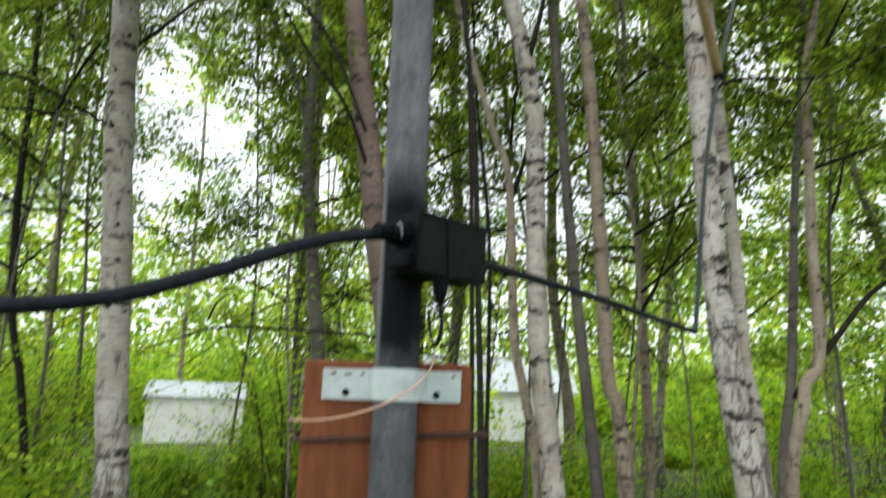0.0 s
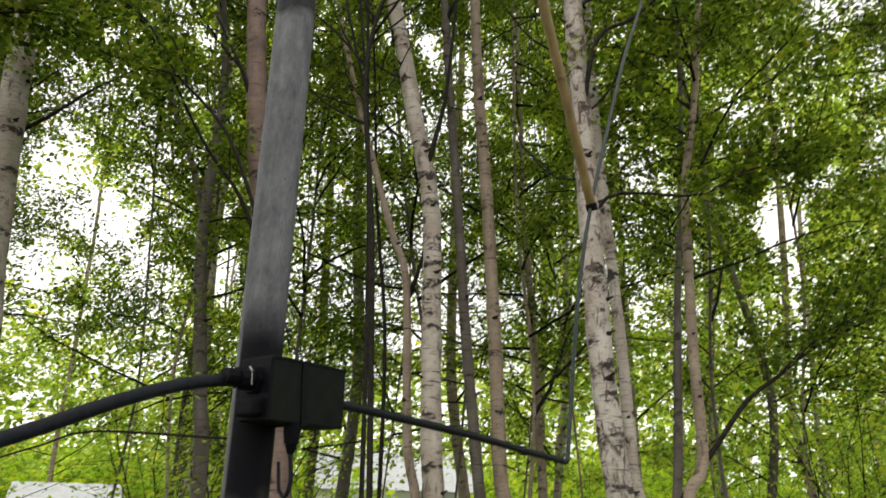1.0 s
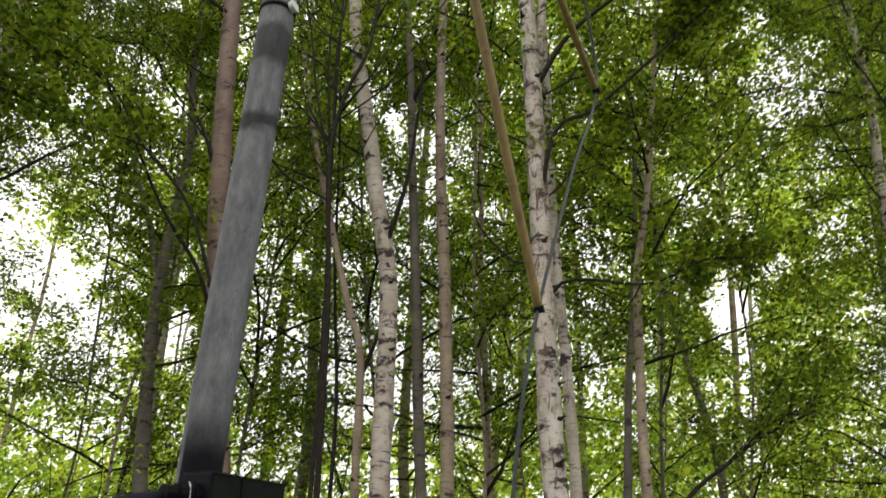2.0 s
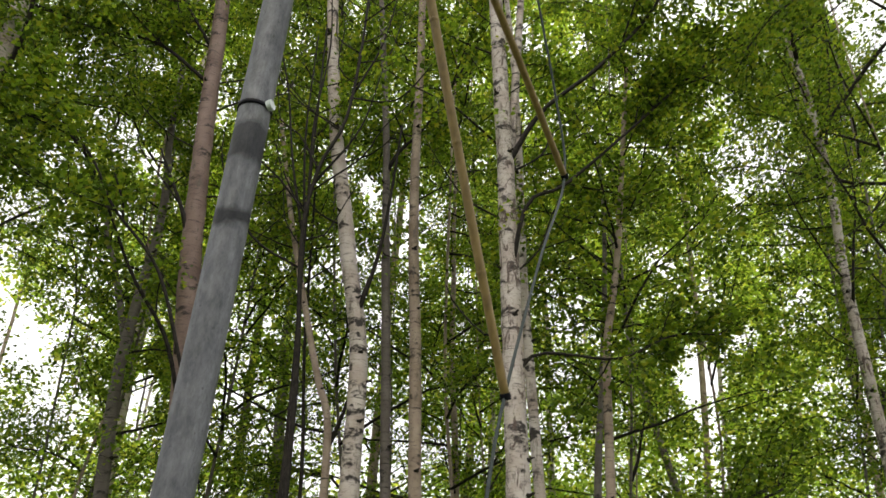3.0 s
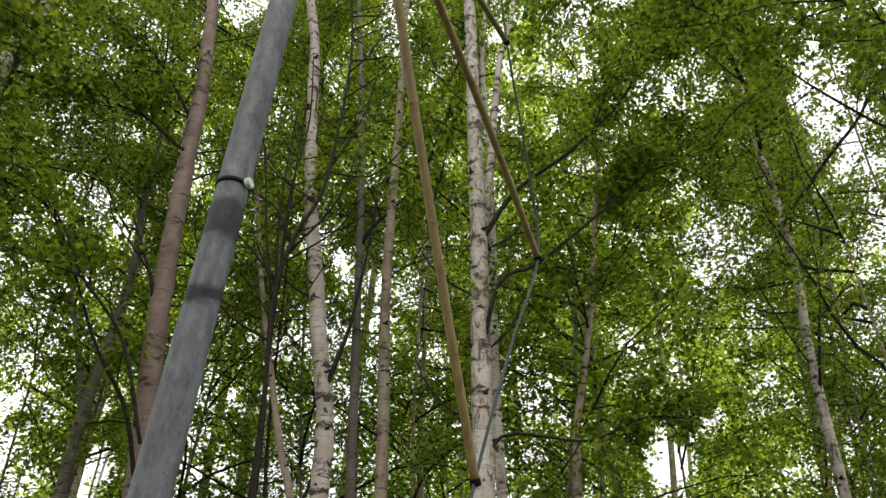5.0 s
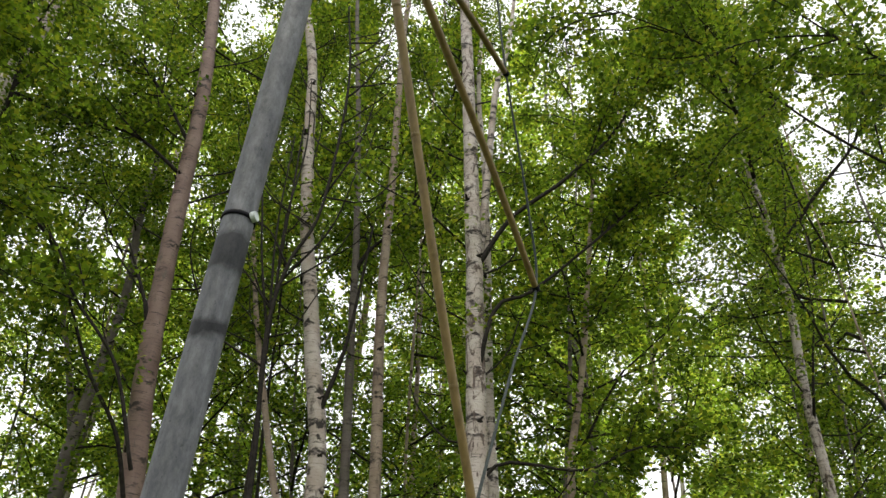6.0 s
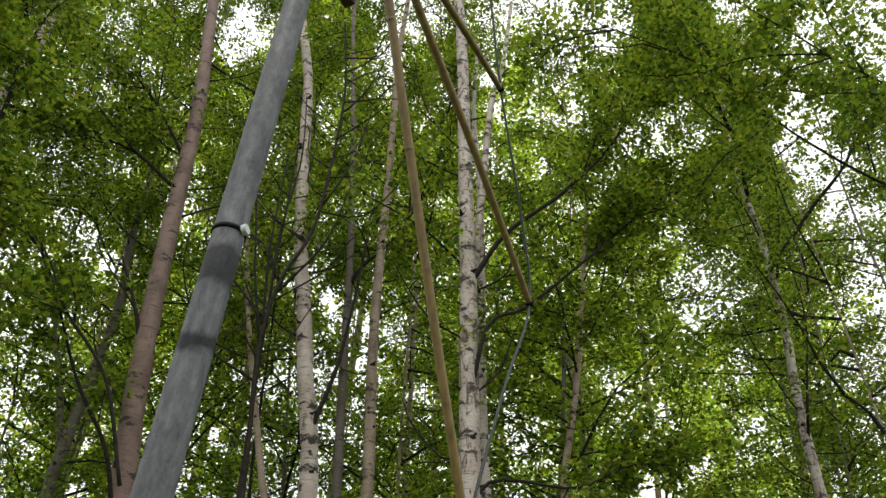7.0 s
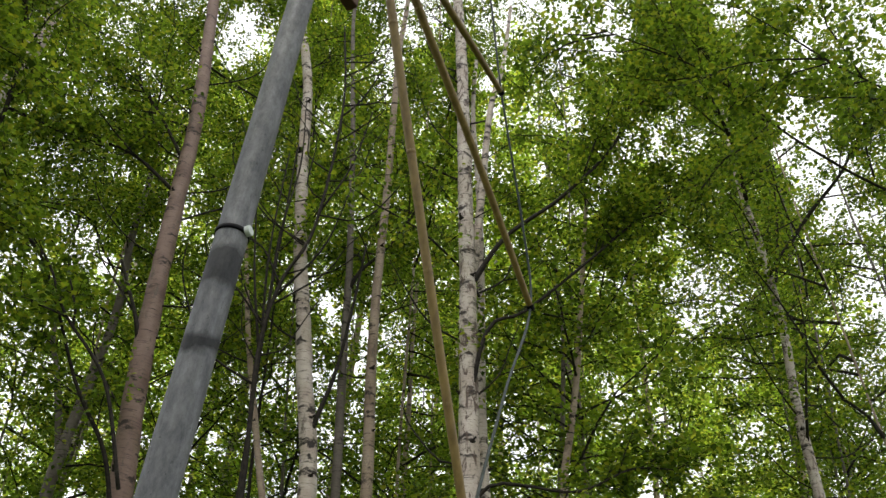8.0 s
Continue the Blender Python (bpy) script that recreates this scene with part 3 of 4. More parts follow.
dress(tree, rows, 2.8, 18, 1.3, 8, 32, 0.05, 0.2)

tree, rows = tree_up([(4.30, 1.2), (4.36, 2.5), (4.37, 3.82), (4.38, 4.58), (4.45, 5.29), (4.46, 5.81), (4.45, 6.45), (4.40, 7.23), (4.43, 8.25)], 4.2, 0.050, BARK_OLD, "leaning white birch with thin side limbs", 12.5, foot=4.25)
knots(tree, rows, 16, 0.8, 7.5, TWIG)
r = limb(tree, [(4.46, 5.7), (4.62, 6.3), (4.78, 7.0), (4.9, 7.8)], 4.2, 0.018)
bare_twigs(tree, rows, 12, 3.6, 7.6, 0.9)
dress(tree, rows, 3.0, 26, 1.7, 8, 38, 0.045, 0.9)
r = limb(tree, [(4.4, 7.0), (4.0, 7.4), (3.4, 7.6), (2.9, 7.7)], 4.1, 0.025, depth=-1.3)
spray(tree, r, 26, 1.0, 8, 38, 0.045, first=0.3, back=0)
r = limb(tree, [(4.42, 6.0), (4.8, 6.6), (5.0, 6.9), (5.2, 7.4)], 4.1, 0.025, depth=-1.0)
spray(tree, r, 20, 1.0, 8, 38, 0.045, first=0.3, back=0)

tree, rows = tree_up([(-0.09, 0.89), (-0.11, 1.88), (-0.15, 3.06), (-0.23, 4.37)], 4.0, 0.017, TWIG, "thin dark sapling stem with few leaves", 6.5, foot=-0.08)
dress(tree, rows, 4.4, 8, 0.8, 5, 22, 0.048, 0.6)
tree, rows = tree_up([(-0.01, 0.84), (-0.02, 2.38), (-0.11, 3.28), (-0.15, 3.67)], 4.6, 0.017, TWIG, "thin dark sapling stem with few leaves", 6.5, foot=0.0)
dress(tree, rows, 3.6, 8, 0.8, 5, 22, 0.048, 0.6)
tree, rows = tree_up([(0.33, 0.9), (0.24, 1.38), (0.17, 1.77), (0.12, 2.85), (0.01, 3.21), (-0.10, 3.57)], 4.4, 0.036, BARK_TAN, "bent brown birch stem that forks low", 6.0, foot=0.40)
knots(tree, rows, 10, 0.8, 7.5, TWIG)
limb(tree, [(0.12, 2.7), (0.22, 3.0), (0.28, 3.3)], 4.38, 0.02)
dress(tree, rows, 3.9, 8, 0.9, 6, 26, 0.048, 0.7)
tree, rows = tree_up([(-0.02, 1.0), (-0.06, 2.0), (-0.11, 3.02), (-0.21, 4.03), (-0.16, 4.61), (0.0, 5.20), (0.03, 6.61), (-0.11, 7.76)], 3.65, 0.02, TWIG, "thin grey many-stemmed sapling with bare twigs", 8.2, foot=0.0)
for pts in ([(-0.21, 4.03), (-0.36, 4.62), (-0.52, 5.42), (-0.79, 6.21)], [(-0.20, 4.2), (-0.25, 5.0), (-0.22, 5.8), (-0.30, 6.6)],
            [(-0.18, 4.5), (0.1, 5.0), (0.22, 5.6)], [(0.02, 5.4), (0.2, 5.9), (0.3, 6.6)], [(-0.21, 4.1), (-0.30, 4.9), (-0.33, 5.9)]):
    limb(tree, pts, 3.65, 0.011)
bare_twigs(tree, rows, 22, 3.6, 7.4, 0.75)
dress(tree, rows, 6.4, 6, 0.9, 5, 14, 0.046, 1.2)
tree, rows = tree_up([(-3.68, 0.58), (-3.82, 1.28), (-4.0, 1.93), (-4.1, 3.0)], 5.0, 0.034, TWIG, "thin dark sapling stem with few leaves", 7.5, foot=-3.6)
dress(tree, rows, 3.2, 12, 1.2, 7, 34, 0.046, 0.4)
tree, rows = tree_up([(1.65, 1.11), (1.60, 2.21), (1.54, 3.64)], 7.5, 0.05, BARK_TAN, "slim brownish birch farther back", 8.0)
dress(tree, rows, 2.6, 18, 1.5, 8, 28, 0.055, 0.3)

# ---- leafy limbs that hang over the mast ----
def overhang(points, r, count, reach, label, size=0.045):
    """A limb of a birch beyond, reaching over the mast, with its leaves."""
    x, y, z = points[0]
    tree, rows = tree_up([(x, 1.2), (x, 3.0), (x, z)], y, 0.075, BARK, label, z + 6.5, foot=x)
    dress(tree, rows, z + 0.5, 18, 1.8, 8, 30, size, 0.0)
    n = len(points)
    lr = np.array([(*p, r * (1 - 0.75 * k / (n - 1))) for k, p in enumerate(points)])
    tube_part("limb", [tuple(q) for q in lr], 8, TWIG, tree, "", step=0.08, lumpy=0.12)
    spray(tree, lr, count, reach, 8, 34, size, first=0.35, back=0.0)


overhang([(5.8, 2.0, 4.8), (4.3, 2.2, 5.2), (3.4, 2.2, 5.6), (2.6, 2.0, 5.9), (1.7, 1.9, 6.0)], 0.015, 18, 0.9, "birch whose limb hangs over the mast")
overhang([(6.2, 1.0, 4.4), (4.2, 1.5, 5.1), (3.3, 1.4, 5.3), (2.8, 1.3, 5.3)], 0.013, 12, 0.8, "birch whose limb hangs over the mast")
overhang([(-3.9, 2.2, 4.2), (-3.1, 2.3, 4.6), (-2.5, 2.2, 4.8), (-2.1, 2.1, 5.0)], 0.016, 15, 0.7, "birch whose limb hangs over the mast")
overhang([(-4.6, 3.2, 3.6), (-3.6, 3.0, 3.9), (-2.8, 2.9, 4.0), (-2.2, 2.8, 3.9)], 0.025, 18, 0.7, "birch whose limb hangs over the mast")

# ---- more birches behind, filling the wood ----
BACK = [(-3.0, 7.6), (-4.7, 7.4), (-3.6, 9.8), (-4.4, 6.2), (-2.2, 7.3), (-1.8, 6.0), (-0.9, 6.6), (0.3, 6.3), (1.2, 6.0), (2.9, 5.6), (5.6, 5.4), (4.6, 7.6), (6.8, 7.0),
        (-6.2, 8.0), (-5.8, 9.2), (-2.0, 8.4), (-0.2, 8.8), (2.3, 8.2), (8.2, 8.4), (0.8, 10.4), (5.2, 11.6), (2.0, 12.0), (7.2, 5.2), (8.6, 6.6), (-5.6, 5.6), (-3.9, 4.8), (5.4, 4.0), (-1.6, 10.2), (6.1, 6.9), (7.7, 7.5)]
for k, (x, y) in enumerate(BACK):
    bend = rng.normal(0, 0.12, 4)
    pts = [(x + bend[0] * 0.3, 1.0), (x + bend[0], 2.4), (x + bend[0] + bend[1], 4.0), (x + bend[0] + bend[1] + bend[2], 6.0)]
    slim = rng.uniform(0.010, 0.019)
    tree, rows = tree_up(pts, y, slim, (BARK_GREY, BARK_GREY, BARK_TAN)[k % 3], "slender birch deeper in the wood", rng.uniform(13.5, 17.0), foot=x)
    low = rng.uniform(1.3, 2.4)
    if -0.06 < x / y - 0.04 < 0.10 or -0.75 < x / y < -0.36:
        low = 2.7
    if 0.22 < x / y < 0.8:
        low = 2.3
    near = math.hypot(x, y) < 8.8
    dress(tree, rows, low, 42, 1.9, 8, 52 if near else 30, 0.046 if near else 0.064, 0.0, fine=near)

FAR = [(2.9, 13.4), (6.6, 12.8), (8.4, 14.6), (10.5, 18), (-5.0, 17.5), (1.2, 12.6), (4.7, 14.2), (-0.9, 12.2), (3.4, 17.5), (8.0, 18), (-12, 15), (-8.6, 13), (-3.6, 13), (-1.8, 15), (10.8, 12.5), (14, 16), (-19, 26), (-14, 31), (-7.5, 30), (-8.5, 36), (7.0, 33), (10.5, 27), (13, 30), (18, 27), (22, 34)]
for k, (x, y) in enumerate(FAR):
    d = math.hypot(x, y)
    h = rng.uniform(15, 19) * (1 + 0.012 * d)
    pts = [(x, 1.2), (x + rng.normal(0, 0.2), 3.5), (x + rng.normal(0, 0.3), 6.5)]
    tree, rows = tree_up(pts, y, rng.uniform(0.07, 0.11), (BARK, BARK_GREY, BARK_TAN)[k % 3], "tall birch at the far side of the wood", h, foot=x)
    low = 1.0 if y > 22 else 3.0 if -0.05 < x / y < 0.16 or -0.62 < x / y < -0.3 else 1.6
    dress(tree, rows, low, 44, 2.6 + 0.03 * d, 9, 25, 0.070 + 0.004 * d, 0.0, LEAF_LIGHTENED, fine=False)

# the far edge of the wood closes the view with leaves down to the ground
count = 34000
az, dist = rng.uniform(-1.0, 1.15, count), rng.uniform(52, 66, count)
crest = 11.5 + 2.5 * np.sin(az * 9.0) + 1.5 * np.sin(az * 23.0 + 1.0)
woods = np.stack([dist * np.sin(az), dist * np.cos(az), GZ + crest * rng.random(count) ** 1.15], 1)
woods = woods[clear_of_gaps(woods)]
tagged(new("far_woods", leaf_mesh("far_woods", woods, np.zeros((len(woods), 3)), 0.62, LEAF_LIGHTENED)), "green leafy edge of the wood far off, paled for haze", "woods", kind="stuff")

# ---- undergrowth ----


def bush(x, y, height, width, count, size, mat, label):
    b = thing("bush", (x, y, ground_z(x, y)), label, "bush", "undergrowth")
    starts, aims, lengths = [], [], []
    for k in range(count):
        a, rr = rng.uniform(0, math.tau), width * 0.35 * math.sqrt(rng.random())
        starts.append((x + rr * math.cos(a), y + rr * math.sin(a), ground_z(x, y) - 0.02))
        aims.append((0.55 * math.cos(a) * width / height, 0.55 * math.sin(a) * width / height, 1.0))
        lengths.append(height * rng.uniform(0.6, 1.15))
    foliage(b, starts, aims, lengths, 9, 16 if y < 10 else 7, size, mat, crown="leaves", droop=0.3, thick=0.003, flat=0.7, fine=y < 8)


for k in range(46):
    y = 3.6 + 20 * rng.random() ** 1.5
    x = rng.uniform(-0.72, 0.72) * (y + 1.0)
    if (abs(x) < 0.35 and y < 4.5) or (y > 4.5 and (abs(x / y - 0.02) < 0.1 or abs(x / y + 0.44) < 0.17)):
        continue
    hh = rng.uniform(0.35, 0.75)
    bush(x, y, hh, hh * 1.3, 18, 0.055 + 0.004 * y, LEAF_BUSH, "bright green leafy bush on the forest floor")
for x, y, hh in ((-5.6, 7.5, 2.4), (-1.7, 9.5, 2.4), (-2.4, 12.5, 2.2), (7.6, 9.0, 2.6), (3.4, 10.4, 2.0), (9.5, 13.0, 3.2), (-9.6, 12.0, 3.0), (6.5, 14.0, 3.0), (-3.9, 4.8, 1.2), (0.9, 9.6, 1.1), (1.6, 11.5, 1.2), (0.2, 12.5, 1.15), (0.75, 7.6, 0.9), (-4.3, 9.4, 0.7), (-5.6, 11.0, 0.75), (-3.1, 9.6, 1.5), (-2.6, 7.8, 1.1)):
    bush(x, y, hh, hh * 0.6, 30, 0.06, LEAF_BUSH, "tall light green birch thicket")


for x, y, hh in ((-1.75, 6.7, 3.0), (-5.0, 6.4, 1.5), (5.0, 7.2, 3.4), (6.4, 8.6, 3.6), (-5.6, 6.6, 3.2), (-7.0, 8.0, 3.4)):
    bush(x, y, hh, hh * 0.6, 26, 0.054, LEAF_BUSH, "leafy green birch sapling clump")


def herb(x, y, height, count, size, label):
    """A low broad-leaved plant: upright stalks with leaves all the way up."""
    b = thing("herb", (x, y, ground_z(x, y)), label, "plant", "undergrowth")
    starts, aims, lengths = [], [], []
    for k in range(count):
        a, rr = rng.uniform(0, math.tau), height * 0.5 * math.sqrt(rng.random())
        starts.append((x + rr * math.cos(a), y + rr * math.sin(a), ground_z(x, y) - 0.02))
        aims.append((0.35 * math.cos(a), 0.35 * math.sin(a), 1.0))
        lengths.append(height * rng.uniform(0.6, 1.15))
    foliage(b, starts, aims, lengths, 7, 9, size, HERB, crown="leaves", droop=0.4, thick=0.005, flat=0.5)


for k in range(64):
    y = 2.7 + 6.5 * rng.random() ** 1.3
    x = rng.uniform(-0.66, 0.66) * (y + 1.0)
    if abs(x) < 0.4 and y < 3.4:
        continue
    herb(x, y, rng.uniform(0.45, 0.85) * (1.0 if y > 4 else 0.8), 9, rng.uniform(0.055, 0.085), "dark green leafy herb among the grass")


def blades(name, count, far, size, label):
    """Grass and low herbs all round: narrow bent blades, denser before the mast."""
    r = 0.2 + (far - 0.2) * rng.random(count) ** 1.6
    az = np.where(rng.random(count) < 0.5, rng.uniform(-0.95, 0.95, count), rng.uniform(-math.pi, math.pi, count))
    x, y = r * np.sin(az), r * np.cos(az)
    z = np.array([ground_z(a, b) for a, b in zip(x, y)])
    yaw = rng.uniform(0, math.tau, count)
    h = size * rng.uniform(0.4, 1.4, count) * np.clip(1.5 - 0.09 * r, 0.4, 1.0) * np.clip(r / 2.2, 0.3, 1.0)
    w = 0.007 + 0.0009 * r
    side = np.stack([np.cos(yaw), np.sin(yaw), 0 * yaw], 1) * w[:, None]
    bend = np.stack([-np.sin(yaw), np.cos(yaw), 0 * yaw], 1) * (h * rng.uniform(0.1, 0.6, count))[:, None]
    p = np.stack([x, y, z - 0.01], 1)
    v = np.empty((count, 5, 3))
    v[:, 0], v[:, 1] = p - side, p + side
    up = np.stack([0 * h, 0 * h, h], 1)
    v[:, 2], v[:, 3] = p + up * 0.6 + side * 0.8 + bend * 0.3, p + up * 0.6 - side * 0.8 + bend * 0.3
    v[:, 4] = p + up + bend
    me = bpy.data.meshes.new(name)
    idx = np.arange(count)[:, None] * 5
    loops = np.concatenate([idx + [0, 1, 2, 3], idx + [3, 2, 4]], 1).ravel()
    me.vertices.add(count * 5)
    me.vertices.foreach_set("co", v.ravel())
    me.loops.add(count * 7)
    me.loops.foreach_set("vertex_index", loops)
    me.polygons.add(count * 2)
    me.polygons.foreach_set("loop_start", (np.arange(count)[:, None] * 7 + [0, 4]).ravel())
    me.materials.append(HERB)
    me.update(calc_edges=True)
    return tagged(new(name, me), label, "grass", kind="stuff")


blades("grass", 34000, 24.0, 0.26, "tall green grass and herbs under the birches")

for k in range(40):
    y = rng.uniform(13, 58)
    x = rng.uniform(-0.75, 0.75) * (y + 2)
    if (abs(x - 0.05 * y) < 0.16 * y and y < 43) or (y < 33 and abs(x + 0.44 * y) < 0.19 * y):
        continue
    hh = rng.uniform(2.2, 4.0) * (0.8 + y / 60)
    bush(x, y, hh, hh * 1.1, 30, 0.10 + 0.0055 * y, LEAF_BUSH, "tall light green birch thicket")

for x, y, hh in ((-13.5, 36, 4.0), (-17.5, 37, 4.6), (-10, 38, 4.0), (-21, 40, 4.6), (-15, 45, 5.4), (-7, 43, 4.6), (-5, 47, 4.6), (-1, 49, 5.2), (3.5, 47, 4.6), (8, 46, 5.0), (-25, 46, 5.4), (12, 42, 4.6)):
    bush(x, y, hh, hh * 1.25, 34, 0.10 + 0.0055 * y, LEAF_BUSH, "tall light green birch thicket")

# ---- unseen birches added behind the camera to block sky light ----
for x, y in ((-3.4, -1.2), (-2.2, -4.2), (1.2, -4.6), (3.8, -2.6), (6.8, -1.0), (-7.0, 0.2), (-0.4, -7.5), (6.5, -5.5), (-6.5, -5)):
    tree, rows = tree_up([(x, 1.2), (x + rng.normal(0, 0.1), 3.5), (x + rng.normal(0, 0.2), 6.5)], y, 0.08, BARK, "unseen birch behind the camera, added to block light", 12.0, foot=x)
    dress(tree, rows, 3.2, 26, 2.2, 8, 14, 0.10, 0.0, LEAF_LIGHTENED, fine=False)

# ---- buildings beyond the wood ----


def gable_house(name, centre, size, roof_h, turn, label, category, over=0.3):
    """Walls, a pitched roof with eaves, a door and windows. size: length, depth, wall height."""
    lx, ly, hz = size
    x, y = centre
    h = thing(name, (x, y, ground_z(x, y) if math.hypot(x, y) < 40 else GZ - 0.2), label, category)
    h.rotation_euler = (0, 0, radians(turn))
    bm = bmesh.new()
    prof = [(-ly / 2, 0), (ly / 2, 0), (ly / 2, hz), (0, hz + roof_h), (-ly / 2, hz)]
    ends = [[bm.verts.new((sx * lx / 2, a, b)) for a, b in prof] for sx in (-1, 1)]
    bm.faces.new(ends[0][::-1]), bm.faces.new(ends[1])
    for k in range(5):
        bm.faces.new((ends[0][k], ends[0][(k + 1) % 5], ends[1][(k + 1) % 5], ends[1][k]))
    part("wall", bm, WHITE_WALL, h)
    slope = math.atan2(roof_h, ly / 2)
    run = math.hypot(roof_h, ly / 2) + over
    for s in (-1, 1):
        bm = box_bm((lx + 2 * over, run, 0.07), bevel=0.01)
        bmesh.ops.transform(bm, matrix=Matrix.Translation((0, s * math.cos(slope) * run / 2, hz + roof_h - math.sin(slope) * run / 2 + 0.06)) @ Matrix.Rotation(-s * slope, 4, "X"), verts=bm.verts)
        part("roof", bm, ROOF, h)
    return h


house = gable_house("house", (-0.6, 38), (7.0, 6.0, 2.35), 1.7, 4, "white house with a pale grey pitched roof", "house")
shed = gable_house("shed", (-10.7, 25), (3.1, 2.6, 1.45), 0.5, 22, "small white shed behind bushes with a pale roof", "shed", 0.1)
part("door", box_bm((0.75, 0.05, 1.3), (0.25, -1.33, 0.68), 0.01), WHITE_WALL, shed)

# ---- the mast with its wire loop ----
U, N = Vector((0.643, 0.766, 0)), Vector((0.766, -0.643, 0))
mast = thing("antenna_mast", (0, 0, GZ), "grey steel mast with a black terminal box and cane-spread wire loop", "antenna")


def in_loop(s, z, off=0.045):
    p = N * off + U * s
    return (p.x, p.y, z)


def run_of(name, pts, r, mat, label="", sides=12, off=0.045, step=0.02, tip=None, parent=None):
    rows = [(*in_loop(s, z, off), r if tip is None else r + (tip - r) * k / (len(pts) - 1)) for k, (s, z) in enumerate(pts)]
    verts, faces = [], []
    tube(smooth_path(rows, step) - np.array([0, 0, GZ, 0]), sides, verts, faces)
    return child(name, mesh_from(name, verts, faces, mat), parent or mast, label)


verts, faces = [], []
tube(np.array([(0, 0, z, 0.0265) for z in np.linspace(-0.25, 4.3, 60)]), 40, verts, faces)
child("pole", mesh_from("pole", verts, faces, STEEL), mast, "galvanised steel tube with dark stains")

LIFT = -GZ
# ring clamp with its bolt
bm = bmesh.new()
for k in range(40):
    a = math.tau * k / 40
    for rr, zz in ((0.0262, -0.004), (0.0285, -0.004), (0.0285, 0.004), (0.0262, 0.004)):
        bm.verts.new((rr * math.cos(a), rr * math.sin(a), 2.188 + LIFT + zz))
bm.verts.ensure_lookup_table()
for k in range(40):
    for q in range(4):
        a, b = k * 4 + q, k * 4 + (q + 1) % 4
        c, d = ((k + 1) % 40) * 4 + (q + 1) % 4, ((k + 1) % 40) * 4 + q
        bm.faces.new([bm.verts[i] for i in (a, b, c, d)])
clamp = part("ring_clamp", bm, BLACK, mast, "dark wire ring clamp", True)
bm = bmesh.new()
bmesh.ops.create_cone(bm, cap_ends=True, segments=16, radius1=0.009, radius2=0.009, depth=0.008, matrix=Matrix.Translation((0.026, -0.018, 2.19 + LIFT)) @ Matrix.Rotation(radians(80), 4, Vector((0.5, 0.9, 0)).normalized()))
part("clamp_nut", bm, ZINC, clamp, "bright metal nut")

# terminal box
bc = Vector((0.0485, -0.0226, 1.440 + LIFT))
bm = box_bm((0.111, 0.051, 0.068), bc, 0.0022, 50)
box = part("terminal_box", bm, BOX_GREY, mast, "dark grey plastic box held by a strap")
bm = bmesh.new()
strap_outer = (0.0075, 0.0545, 0.0715)
bmesh.ops.create_cube(bm, size=1)
bmesh.ops.scale(bm, vec=strap_outer, verts=bm.verts)
bmesh.ops.transform(bm, matrix=Matrix.Translation(bc - U * 0.009) @ Matrix.Rotation(radians(50), 4, "Z") @ Matrix.Rotation(radians(-4), 4, "Y"), verts=bm.verts)
part("strap", bm, BLACK, box, "black cable-tie strap")
# Black sheet added over the left end to darken it as in shade
part("end_shade", box_bm((0.003, 0.0495, 0.0665), bc - U * 0.0565, 0.001, 50), BLACK, box, "black sheet for the shade on the box end")
part("lid_rim", box_bm((0.1135, 0.0535, 0.0035), bc + Vector((0, 0, 0.0338)), 0.001, 50), BOX_GREY, box)
bm = bmesh.new()
for d0, d1, rr in ((0.040, 0.068, 0.0105), (0.066, 0.083, 0.0125), (0.083, 0.098, 0.0095)):
    bmesh.ops.create_cone(bm, cap_ends=True, segments=10, radius1=rr, radius2=rr * 0.93, depth=d1 - d0,
        matrix=Matrix.Translation(bc - U * ((d0 + d1) / 2 ) + N * 0.0 + Vector((0, 0, 0.009))) @ Matrix.Rotation(radians(50), 4, "Z") @ Matrix.Rotation(radians(-90), 4, "Y"))
part("cable_gland", bm, BLACK, box, "black threaded cable gland")
bm = bmesh.new()
bmesh.ops.create_cone(bm, cap_ends=True, segments=6, radius1=0.0165, radius2=0.0155, depth=0.006,
    matrix=Matrix.Translation(bc - U * 0.061 + Vector((0, 0, 0.009))) @ Matrix.Rotation(radians(50), 4, "Z") @ Matrix.Rotation(radians(-90), 4, "Y"))
part("lock_nut", bm, BLACK, box, "black hexagonal lock nut")
part("tape_lump", box_bm((0.016, 0.034, 0.020), bc - U * 0.062 - Vector((0, 0, 0.020)), 0.005, 50, 3), BLACK, box, "lump of black tape")
verts, faces = [], []
q = bc - U * 0.064 - N * 0.004
tube(smooth_path([(q.x, q.y, q.z + 0.024, 0.0006), (*(q - U * 0.006 + N * 0.012)[:2], q.z + 0.018, 0.0006), (*(q - U * 0.008 + N * 0.016)[:2], q.z + 0.006, 0.0006), (*(q - U * 0.003 + N * 0.012)[:2], q.z + 0.001, 0.0006)], 0.004), 6, verts, faces)
child("tie_end", mesh_from("tie_end", verts, faces, ZINC), box, "pale loose end of a wire tie")
bm = bmesh.new()
bmesh.ops.create_cone(bm, cap_ends=True, segments=14, radius1=0.008, radius2=0.0105, depth=0.022, matrix=Matrix.Translation(bc + Vector((0.004, -0.02, -0.044))))
bmesh.ops.create_cone(bm, cap_ends=True, segments=14, radius1=0.0035, radius2=0.0075, depth=0.012, matrix=Matrix.Translation(bc + Vector((0.004, -0.02, -0.060))))
part("plug", bm, BLACK, box, "black plug under the box")
verts, faces = [], []
q = bc + Vector((0.004, -0.02, -0.064))
